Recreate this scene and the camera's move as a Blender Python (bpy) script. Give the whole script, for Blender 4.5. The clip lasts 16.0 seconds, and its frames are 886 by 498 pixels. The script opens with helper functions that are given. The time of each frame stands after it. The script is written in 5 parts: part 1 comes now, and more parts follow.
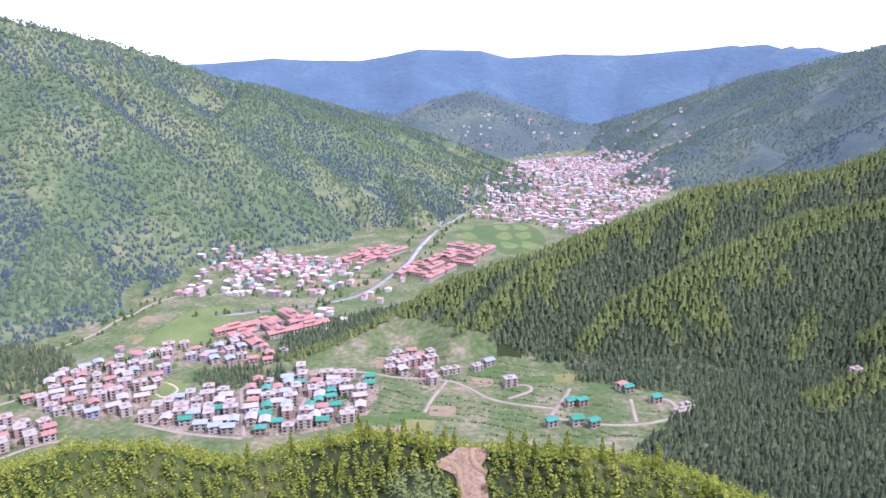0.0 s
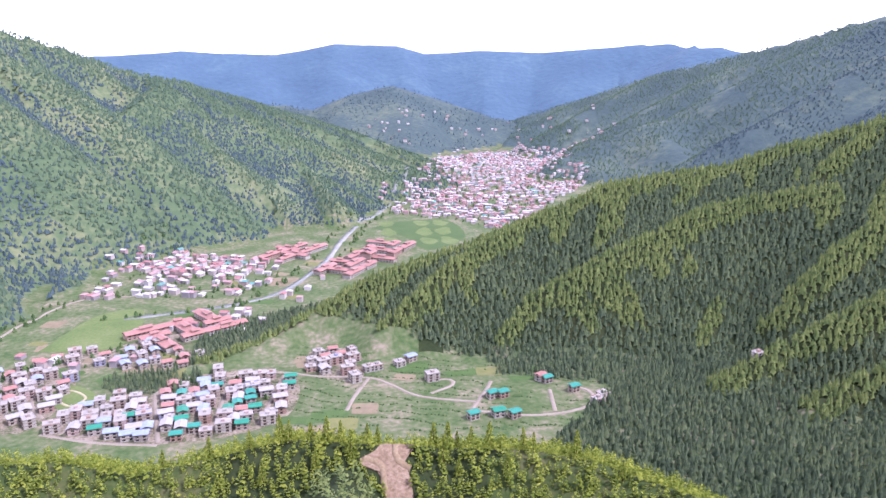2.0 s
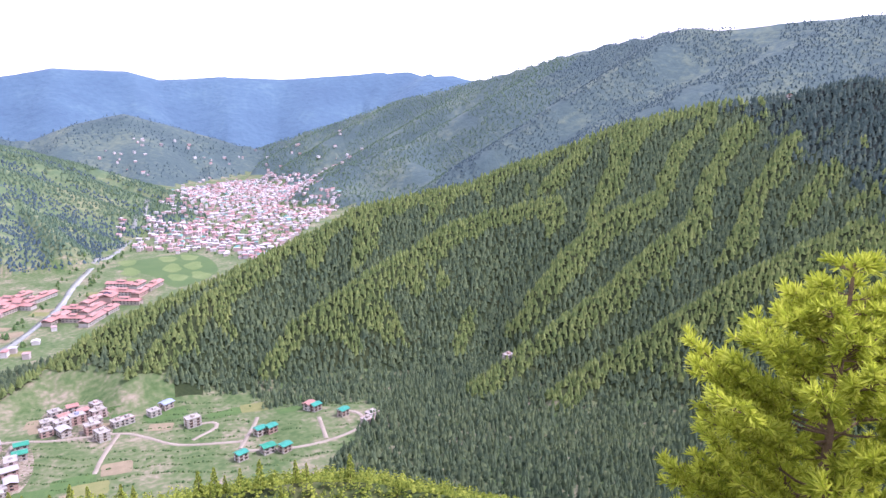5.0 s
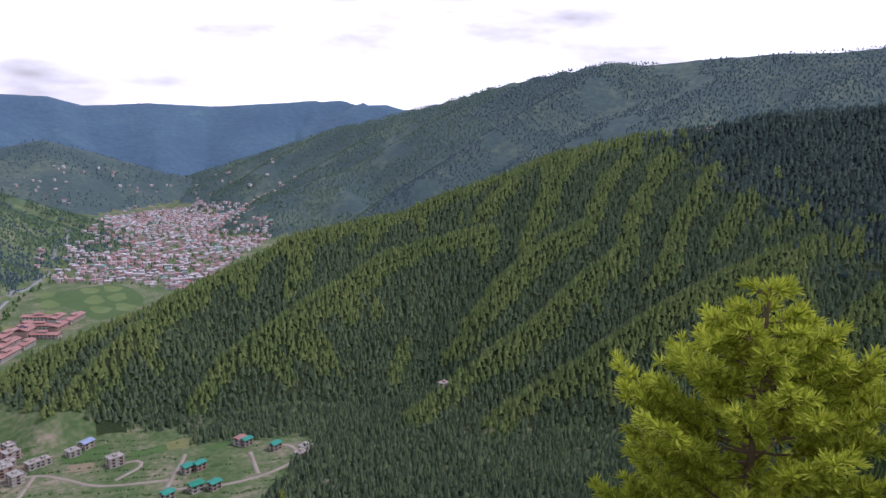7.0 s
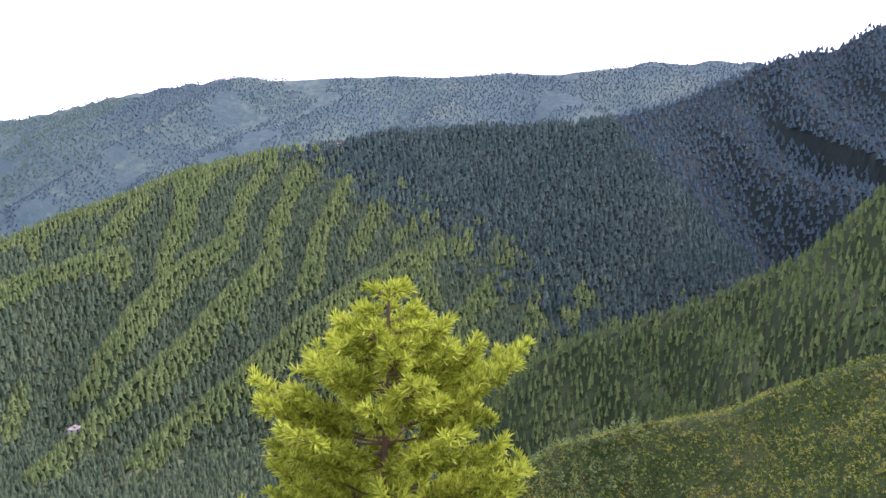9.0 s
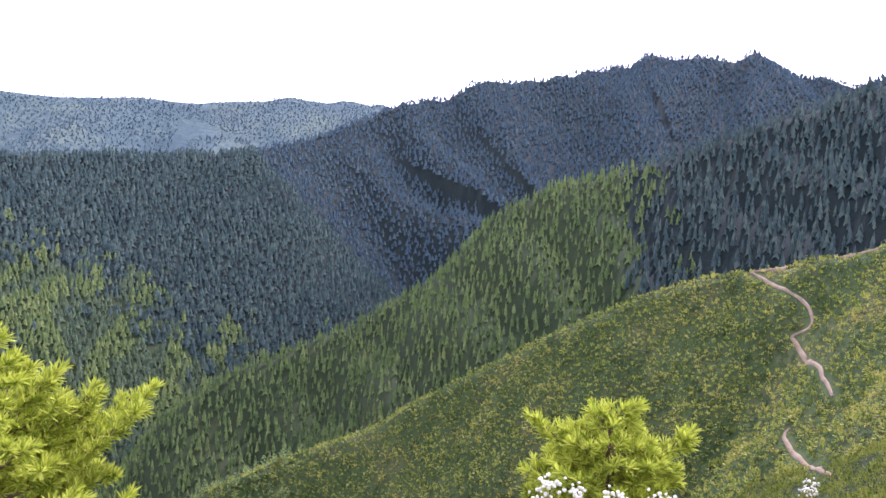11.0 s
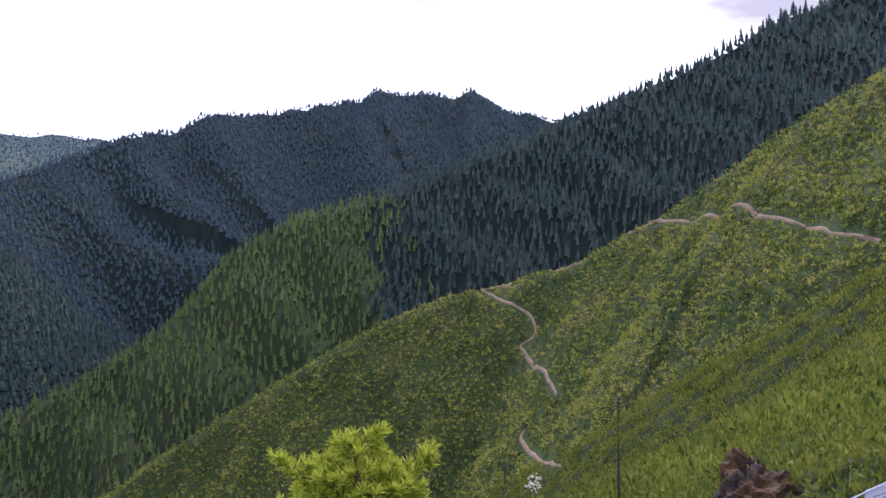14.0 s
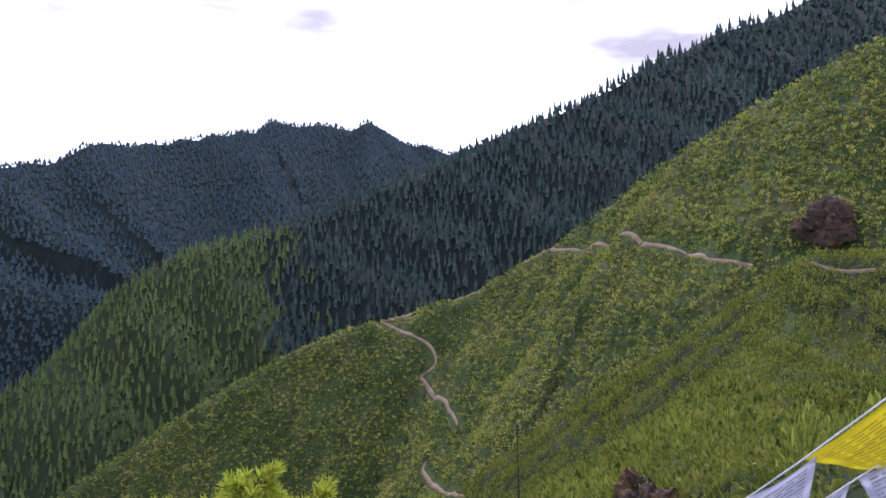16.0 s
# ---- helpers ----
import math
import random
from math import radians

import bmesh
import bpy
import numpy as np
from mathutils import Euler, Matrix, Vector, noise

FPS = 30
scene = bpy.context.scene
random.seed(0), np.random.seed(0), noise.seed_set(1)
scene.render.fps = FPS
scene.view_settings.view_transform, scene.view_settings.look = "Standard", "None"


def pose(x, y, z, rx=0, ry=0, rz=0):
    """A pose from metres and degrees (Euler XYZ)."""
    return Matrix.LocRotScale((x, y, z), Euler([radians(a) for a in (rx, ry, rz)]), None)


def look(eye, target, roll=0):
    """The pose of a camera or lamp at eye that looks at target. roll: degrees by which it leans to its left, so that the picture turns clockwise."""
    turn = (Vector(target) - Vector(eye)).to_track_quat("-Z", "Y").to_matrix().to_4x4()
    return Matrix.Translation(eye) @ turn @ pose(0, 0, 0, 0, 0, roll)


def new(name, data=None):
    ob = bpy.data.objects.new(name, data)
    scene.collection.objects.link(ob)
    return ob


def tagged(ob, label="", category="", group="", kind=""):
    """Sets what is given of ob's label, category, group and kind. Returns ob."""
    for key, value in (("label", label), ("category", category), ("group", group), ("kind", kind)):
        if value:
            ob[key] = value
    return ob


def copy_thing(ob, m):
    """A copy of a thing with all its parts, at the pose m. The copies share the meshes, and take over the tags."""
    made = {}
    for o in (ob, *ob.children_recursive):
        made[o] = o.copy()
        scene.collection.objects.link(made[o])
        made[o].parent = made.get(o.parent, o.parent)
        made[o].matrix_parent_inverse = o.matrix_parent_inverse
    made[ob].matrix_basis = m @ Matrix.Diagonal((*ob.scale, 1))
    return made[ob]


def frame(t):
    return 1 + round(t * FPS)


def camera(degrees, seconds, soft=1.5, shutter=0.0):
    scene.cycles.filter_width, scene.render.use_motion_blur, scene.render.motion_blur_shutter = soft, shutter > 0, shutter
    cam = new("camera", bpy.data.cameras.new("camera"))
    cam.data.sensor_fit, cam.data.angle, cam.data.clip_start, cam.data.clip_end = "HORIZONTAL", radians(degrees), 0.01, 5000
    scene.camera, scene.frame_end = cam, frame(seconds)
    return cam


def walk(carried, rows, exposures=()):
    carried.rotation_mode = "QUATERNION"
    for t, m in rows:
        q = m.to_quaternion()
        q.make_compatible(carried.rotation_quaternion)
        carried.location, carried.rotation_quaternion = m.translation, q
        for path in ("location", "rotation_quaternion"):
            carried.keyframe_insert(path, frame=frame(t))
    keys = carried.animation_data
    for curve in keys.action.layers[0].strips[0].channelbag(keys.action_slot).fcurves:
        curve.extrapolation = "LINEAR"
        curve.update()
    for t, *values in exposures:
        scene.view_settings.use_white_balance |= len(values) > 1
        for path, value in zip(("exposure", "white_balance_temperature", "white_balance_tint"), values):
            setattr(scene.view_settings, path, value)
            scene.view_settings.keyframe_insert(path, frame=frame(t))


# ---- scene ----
# seconds, heading (degrees to the right of the valley's axis), tilt, roll
EYE = 320.0
HEADINGS = [
    (0.0, 0.01, -13.27, -0.48),
    (0.5, 1.25, -13.18, -0.34),
    (1.0, 3.16, -13.20, -0.50),
    (1.5, 4.68, -13.66, -0.40),
    (2.0, 6.55, -13.62, 0.06),
    (2.5, 8.02, -13.41, 0.23),
    (3.0, 10.59, -13.35, 0.07),
    (3.5, 12.25, -13.07, 0.16),
    (4.0, 14.32, -13.40, 0.50),
    (4.5, 19.63, -12.80, -0.75),
    (5.0, 26.18, -11.61, -0.11),
    (5.2, 27.47, -11.24, -0.04),
    (7.5, 34.55, -8.35, 0.62),
    (8.0, 41.19, -7.92, 0.02),
    (8.5, 49.93, -8.59, 0.11),
    (9.0, 59.70, -7.95, 0.62),
    (9.5, 70.16, -7.32, 0.92),
    (10.0, 76.41, -6.97, 1.08),
    (10.2, 78.83, -6.54, 1.56),
    (12.3, 98.00, -2.58, -0.07),
    (12.5, 99.25, -2.24, -0.24),
    (13.0, 102.31, -1.72, -0.74),
    (13.5, 104.95, -1.62, -1.00),
    (14.0, 107.82, -1.98, -0.67),
    (14.5, 109.76, -2.02, -0.62),
    (15.0, 111.90, -1.71, -0.59),
    (15.5, 114.01, -0.56, -1.06),
    (16.0, 115.91, 0.34, -1.40),
]
cam = camera(63.35, 16.0)


def aim(heading, tilt, roll):
    a, e = radians(heading), radians(tilt)
    eye = Vector((0.4 * math.sin(a), 0.4 * math.cos(a), EYE))      # held at arm's length, turning on the spot
    way = Vector((math.sin(a) * math.cos(e), math.cos(a) * math.cos(e), math.sin(e)))
    return look(eye, eye + way * 100, roll)


EXPOSURES = [(0.0, 0.65, 5600, 40), (3.0, 0.72, 5600, 40), (4.2, 0.85, 5600, 40), (5.2, 0.85, 5700, 38), (7.3, -0.55, 5700, 28), (8.2, -0.2, 5700, 30), (9.0, 0.66, 5600, 38), (10.2, 1.2, 5550, 42), (12.3, 0.28, 5450, 34), (13.2, 0.08, 5450, 34), (16.0, -0.02, 5450, 32)]
walk(cam, [(t, aim(a, e, r)) for t, a, e, r in HEADINGS], EXPOSURES)

# ---- daylight: high sun up the valley, broken white cloud low in the sky ----
SUN_AZ, SUN_EL = 122.0, 56.0
world = bpy.data.worlds.new("sky")
scene.world = world
world.use_nodes = True
wn, wl = world.node_tree.nodes, world.node_tree.links
wn.clear()
w_out = wn.new("ShaderNodeOutputWorld")
w_mix = wn.new("ShaderNodeMixShader")
w_sky = wn.new("ShaderNodeTexSky")
w_sky.sky_type, w_sky.sun_disc = "NISHITA", False
w_sky.sun_elevation, w_sky.sun_rotation = radians(SUN_EL), radians(SUN_AZ)
w_sky.altitude = 2500
w_bg, w_cloud = wn.new("ShaderNodeBackground"), wn.new("ShaderNodeBackground")
w_bg.inputs["Strength"].default_value = 0.15
w_tone = wn.new("ShaderNodeValToRGB")          # grey bellies and bright tops of the cloud
w_tone.color_ramp.elements[0].position, w_tone.color_ramp.elements[0].color = 0.30, (0.31, 0.30, 0.29, 1)
w_tone.color_ramp.elements[1].position, w_tone.color_ramp.elements[1].color = 0.60, (0.98, 0.98, 1.0, 1)
w_noise2 = wn.new("ShaderNodeTexNoise")
w_noise2.inputs["Scale"].default_value, w_noise2.inputs["Detail"].default_value = 4.2, 7.0
w_cloud.inputs["Strength"].default_value = 2.3
w_co = wn.new("ShaderNodeTexCoord")
w_sep = wn.new("ShaderNodeSeparateXYZ")
w_map = wn.new("ShaderNodeMapping")
w_map.inputs["Scale"].default_value = (1.0, 1.0, 3.4)
w_noise = wn.new("ShaderNodeTexNoise")
w_noise.inputs["Scale"].default_value, w_noise.inputs["Detail"].default_value = 4.0, 9.0
w_noise.inputs["Roughness"].default_value = 0.62
w_low = wn.new("ShaderNodeMapRange")      # more cloud towards the horizon
w_low.inputs["From Min"].default_value, w_low.inputs["From Max"].default_value = 0.1, 0.75
w_low.inputs["To Min"].default_value, w_low.inputs["To Max"].default_value = 0.62, 0.0
w_add = wn.new("ShaderNodeMath")
w_add.operation = "ADD"
w_ramp = wn.new("ShaderNodeValToRGB")
w_ramp.color_ramp.elements[0].position, w_ramp.color_ramp.elements[1].position = 0.45, 0.78
wl.new(w_co.outputs["Generated"], w_sep.inputs[0])
wl.new(w_co.outputs["Generated"], w_map.inputs[0])
wl.new(w_map.outputs[0], w_noise.inputs["Vector"])
wl.new(w_map.outputs[0], w_noise2.inputs["Vector"])
wl.new(w_noise2.outputs["Fac"], w_tone.inputs["Fac"])
wl.new(w_tone.outputs["Color"], w_cloud.inputs["Color"])
wl.new(w_sep.outputs["Z"], w_low.inputs["Value"])
wl.new(w_noise.outputs["Fac"], w_add.inputs[0])
wl.new(w_low.outputs["Result"], w_add.inputs[1])
wl.new(w_add.outputs[0], w_ramp.inputs["Fac"])
wl.new(w_sky.outputs["Color"], w_bg.inputs["Color"])
wl.new(w_ramp.outputs["Color"], w_mix.inputs["Fac"])
wl.new(w_bg.outputs[0], w_mix.inputs[1])
wl.new(w_cloud.outputs[0], w_mix.inputs[2])
wl.new(w_mix.outputs[0], w_out.inputs["Surface"])

sun = new("sun", bpy.data.lights.new("sun", "SUN"))
sun.data.energy, sun.data.angle, sun.data.color = 3.6, radians(0.6), (1.0, 0.95, 0.86)
_a, _e = radians(SUN_AZ), radians(SUN_EL)
sun.matrix_world = look((math.sin(_a) * math.cos(_e) * 900, math.cos(_a) * math.cos(_e) * 900, 900 + math.sin(_e) * 900), (0, 0, 900))


# ---- the plan: quarters, roads, river and trails (x, y) ----
PLAN = {
    "village": [(-290, 629), (-186, 605), (-81, 643), (-79, 746), (-158, 763), (-251, 712), (-293, 665)],
    "west_village": [(-432, 681), (-427, 761), (-376, 793), (-310, 759), (-311, 647), (-384, 655)],
    "low_village": [(-397, 583), (-429, 637), (-377, 631), (-359, 597)],
    "hamlet": [(-60, 745), (-65, 813), (-10, 803), (-7, 721)],
    "red_halls": [(-278, 867), (-266, 932), (-177, 954), (-167, 896), (-243, 842)],
    "mid_village": [(-390, 794), (-321, 844), (-264, 866), (-179, 807), (-207, 781), (-303, 792)],
    "riverside_town": [(-411, 1055), (-429, 1245), (-393, 1376), (-145, 1235), (-133, 1125), (-191, 1034), (-315, 1052)],
    "fortress": [(-47, 1157), (-45, 1264), (74, 1383), (79, 1290), (-13, 1149)],
    "red_rows": [(-166, 1248), (-165, 1321), (-92, 1355), (-86, 1266)],
    "city": [(27, 1979), (98, 2621), (501, 2935), (906, 3059), (749, 2215), (288, 1453), (210, 1574), (63, 1683)],
    "playing_field": [(-386, 849), (-363, 967), (-308, 996), (-288, 888), (-319, 838)],
    "oval": [(-327, 713), (-312, 746), (-272, 712), (-287, 679)],
    "golf": [(20, 1521), (84, 1580), (187, 1588), (207, 1413), (123, 1310), (87, 1418)],
}
ROADS = {
    "lane_a": [(-187, 610), (-216, 711), (-212, 726)],
    "main_road": [(-281, 635), (-263, 678), (-239, 711), (-198, 744), (-143, 752), (-93, 754), (-54, 740), (3, 729), (26, 709), (54, 678), (109, 658)],
    "field_lane": [(3, 729), (-12, 686), (-20, 654)],
    "green_lane": [(104, 645), (125, 687), (133, 707)],
    "east_road": [(106, 639), (147, 625), (184, 624), (217, 635), (230, 653), (228, 672), (217, 682)],
    "east_lane": [(183, 629), (190, 678)],
    "loop_lane": [(72, 717), (90, 716), (91, 702), (66, 683)],
    "west_road": [(-453, 677), (-421, 715), (-389, 777), (-342, 807), (-276, 861)],
    "curve_road": [(-315, 772), (-338, 740), (-332, 702), (-309, 669)],
    "low_road": [(-298, 637), (-241, 615), (-186, 604)],
    "low_lane": [(-390, 571), (-372, 592), (-351, 603)],
    "river_road": [(-511, 796), (-463, 875), (-441, 961), (-409, 1049), (-319, 1067), (-200, 1088)],
    "diagonal_lane": [(-144, 630), (-146, 739)],
    "short_lane": [(-102, 637), (-89, 746)],
}
RIVER = [(-321, 958), (-186, 1006), (-126, 1061), (-89, 1158), (-61, 1265), (-44, 1387), (-11, 1552), (50, 1720), (151, 2190)]
LONE_HOUSES = [(71, 717), (127, 666), (138, 666), (126, 627), (101, 624), (192, 697), (230, 641), (239, 652), (141, 622), (214, 671), (12, 752), (38, 759), (187, 703), (51, 770), (3, 749)]
TRAILS = {
    "upper": [(232.7, -159.6), (201.2, -158.1), (168.9, -152.0), (154.5, -149.4), (141.5, -144.7), (135.7, -142.6), (124.4, -143.7)],
    "upper_end": [(92.7, -117.5), (83.6, -117.5), (77.8, -121.0)],
    "bend": [(240.8, -151.7), (235.9, -156.5), (232.7, -159.6)],
    "notch": [(261.4, -130.5), (253.4, -139.3)],
    "crossing": [(280.3, -106.8), (276.7, -111.8), (272.3, -116.8)],
    "lower": [(280.3, -106.8), (272.1, -109.8), (254.2, -115.4), (247.0, -115.6), (243.8, -113.5), (245.2, -108.7), (240.4, -108.7), (222.4, -106.8), (213.0, -104.3), (199.3, -100.4)],
    "foot": [(199.7, -89.7), (197.9, -87.5), (191.2, -86.6), (174.9, -84.2), (155.5, -79.4)],
}
KNOLL_EARTH = [(-2.5, 192.0), (2.2, 194.0), (5.3, 196.9), (11.2, 199.7), (14.6, 198.5), (13.3, 193.5), (10.8, 190.7), (12.1, 185.6), (12.6, 177.6), (12.0, 164.6), (7.3, 164.8), (5.4, 177.9), (4.0, 185.0), (2.1, 189.0), (-1.5, 190.0)]
KNOLL_TRACKS = [[(12.5, 198.6), (8.1, 194.8), (8.8, 190.8), (12.3, 188.6)], [(-1.2, 192.0), (3.8, 190.0), (4.5, 183.9), (7.3, 175.8), (8.4, 164.8)]]


# ---- materials ----
def material(name, rough=0.9):
    m = bpy.data.materials.new(name)
    m.use_nodes = True
    b = m.node_tree.nodes["Principled BSDF"]
    b.inputs["Roughness"].default_value = rough
    b.inputs["Specular IOR Level"].default_value = 0.2
    return m, m.node_tree.nodes, m.node_tree.links, b


def ramp(nodes, stops):
    r = nodes.new("ShaderNodeValToRGB")
    els = r.color_ramp.elements
    while len(els) < len(stops):
        els.new(0.5)
    for el, (at, col) in zip(els, stops):
        el.position, el.color = at, (*col, 1)
    return r


def mottled(name, stops, scale, fine, rough=0.9, bump=0.3, bump_dist=0.3, island=0.0, translucent=0.0, mixfine=0.45):
    """Two sizes of noise through a colour ramp, with relief; island: share of random tint for each separate piece."""
    m, n, l, b = material(name, rough)
    co = n.new("ShaderNodeNewGeometry")
    big, small = n.new("ShaderNodeTexNoise"), n.new("ShaderNodeTexNoise")
    big.inputs["Scale"].default_value, small.inputs["Scale"].default_value = scale, fine
    big.inputs["Detail"].default_value, small.inputs["Detail"].default_value = 5, 4
    l.new(co.outputs["Position"], big.inputs["Vector"])
    l.new(co.outputs["Position"], small.inputs["Vector"])
    mx = n.new("ShaderNodeMix")
    mx.inputs[0].default_value = mixfine
    l.new(big.outputs["Fac"], mx.inputs[2])
    l.new(small.outputs["Fac"], mx.inputs[3])
    fac = mx.outputs[0]
    if island:
        m2 = n.new("ShaderNodeMix")
        m2.inputs[0].default_value = island
        l.new(fac, m2.inputs[2])
        l.new(co.outputs["Random Per Island"], m2.inputs[3])
        fac = m2.outputs[0]
    r = ramp(n, stops)
    l.new(fac, r.inputs["Fac"])
    l.new(r.outputs["Color"], b.inputs["Base Color"])
    if bump:
        bp = n.new("ShaderNodeBump")
        bp.inputs["Strength"].default_value, bp.inputs["Distance"].default_value = bump, bump_dist
        l.new(small.outputs["Fac"], bp.inputs["Height"])
        l.new(bp.outputs["Normal"], b.inputs["Normal"])
    if translucent:
        t = n.new("ShaderNodeBsdfTranslucent")
        l.new(r.outputs["Color"], t.inputs["Color"])
        ms = n.new("ShaderNodeMixShader")
        ms.inputs["Fac"].default_value = translucent
        out = n["Material Output"]
        l.new(b.outputs[0], ms.inputs[1])
        l.new(t.outputs[0], ms.inputs[2])
        l.new(ms.outputs[0], out.inputs["Surface"])
    return m


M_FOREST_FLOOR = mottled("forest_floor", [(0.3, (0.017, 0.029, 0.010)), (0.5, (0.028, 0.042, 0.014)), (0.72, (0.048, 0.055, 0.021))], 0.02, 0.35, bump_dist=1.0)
# darker copy of the forest floor, with the slopes' shade in it
M_SHADED_FLOOR = mottled("shaded_forest_floor", [(0.3, (0.007, 0.013, 0.012)), (0.5, (0.013, 0.022, 0.018)), (0.72, (0.027, 0.033, 0.024))], 0.02, 0.35, bump_dist=1.0)
M_MEADOW = mottled("grassy_slope", [(0.3, (0.025, 0.045, 0.012)), (0.5, (0.05, 0.075, 0.02)), (0.72, (0.11, 0.105, 0.045))], 0.05, 0.6, bump_dist=0.5)
M_FIELD = mottled("valley_fields", [(0.36, (0.055, 0.10, 0.03)), (0.47, (0.09, 0.13, 0.05)), (0.55, (0.14, 0.155, 0.08)), (0.66, (0.26, 0.22, 0.16))], 0.022, 0.16, bump_dist=0.4)
M_DIRT = mottled("bare_earth", [(0.35, (0.13, 0.09, 0.05)), (0.5, (0.24, 0.17, 0.11)), (0.68, (0.36, 0.28, 0.2))], 0.12, 0.9, bump=0.8, bump_dist=0.6)
M_OPEN = mottled("open_hillside", [(0.32, (0.058, 0.102, 0.055)), (0.5, (0.092, 0.138, 0.066)), (0.68, (0.194, 0.209, 0.110))], 0.006, 0.06, bump=0.6, bump_dist=4.0)
# distance haze is painted into these two blue base colours
M_HAZE_RANGE = mottled("haze_blue_range", [(0.3, (0.053, 0.098, 0.147)), (0.55, (0.068, 0.124, 0.176)), (0.75, (0.093, 0.160, 0.195))], 0.004, 0.03, bump=0.5, bump_dist=14.0)
M_HAZE_SLOPE = mottled("haze_blue_slopes", [(0.3, (0.043, 0.073, 0.078)), (0.5, (0.062, 0.097, 0.092)), (0.68, (0.123, 0.155, 0.110))], 0.005, 0.05, bump=0.6, bump_dist=5.0)
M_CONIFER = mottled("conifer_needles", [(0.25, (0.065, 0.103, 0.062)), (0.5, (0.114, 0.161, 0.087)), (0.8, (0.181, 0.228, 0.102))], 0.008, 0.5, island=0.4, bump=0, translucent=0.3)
# cloud shade on the upper slopes is put into this darker spruce
M_SHADED_SPRUCE = mottled("shaded_spruce_needles", [(0.25, (0.040, 0.070, 0.063)), (0.5, (0.067, 0.105, 0.091)), (0.8, (0.118, 0.158, 0.113))], 0.01, 0.5, island=0.45, bump=0, translucent=0.2)
# sunlight is put into this colour; M_CONIFER is the shaded gully tone
M_LIT_PINE = mottled("lit_pine_needles", [(0.25, (0.106, 0.159, 0.056)), (0.5, (0.174, 0.231, 0.074)), (0.8, (0.260, 0.304, 0.099))], 0.012, 0.5, island=0.4, bump=0, translucent=0.3)
# a darker copy of the pine colour, to tone the spur down
M_SPUR_CONIFER = mottled("spur_conifer_needles", [(0.25, (0.072, 0.117, 0.040)), (0.5, (0.124, 0.183, 0.056)), (0.8, (0.203, 0.264, 0.078))], 0.01, 0.5, island=0.4, bump=0, translucent=0.25)
# the grey and blue casts hold the haze over the far woods
M_FAR_CONIFER = mottled("haze_grey_conifers", [(0.25, (0.062, 0.111, 0.078)), (0.5, (0.088, 0.143, 0.091)), (0.8, (0.130, 0.189, 0.104))], 0.005, 0.3, island=0.35, bump=0, translucent=0.2)
M_HAZE_CONIFER = mottled("haze_blue_conifers", [(0.25, (0.049, 0.084, 0.105)), (0.5, (0.067, 0.108, 0.120)), (0.8, (0.102, 0.146, 0.131))], 0.005, 0.3, island=0.3, bump=0, translucent=0.2)
M_PINE = mottled("young_pine_needles", [(0.2, (0.10, 0.15, 0.022)), (0.5, (0.23, 0.29, 0.042)), (0.8, (0.42, 0.45, 0.075))], 0.02, 0.8, island=0.5, bump=0, translucent=0.4)
M_SHRUB = mottled("shrub_leaves", [(0.3, (0.034, 0.063, 0.014)), (0.41, (0.123, 0.179, 0.030)), (0.52, (0.325, 0.357, 0.060)), (0.64, (0.470, 0.420, 0.110)), (0.76, (0.347, 0.210, 0.090))], 0.05, 0.28, island=0.25, mixfine=0.6, bump=0, translucent=0.35)
M_BARK = mottled("bark", [(0.3, (0.05, 0.035, 0.022)), (0.7, (0.13, 0.09, 0.06))], 2.0, 14.0, bump=0.6, bump_dist=0.03)
M_LEAF = mottled("broad_leaves", [(0.25, (0.03, 0.07, 0.025)), (0.5, (0.06, 0.11, 0.035)), (0.8, (0.11, 0.16, 0.05))], 0.02, 0.5, island=0.5, bump=0)

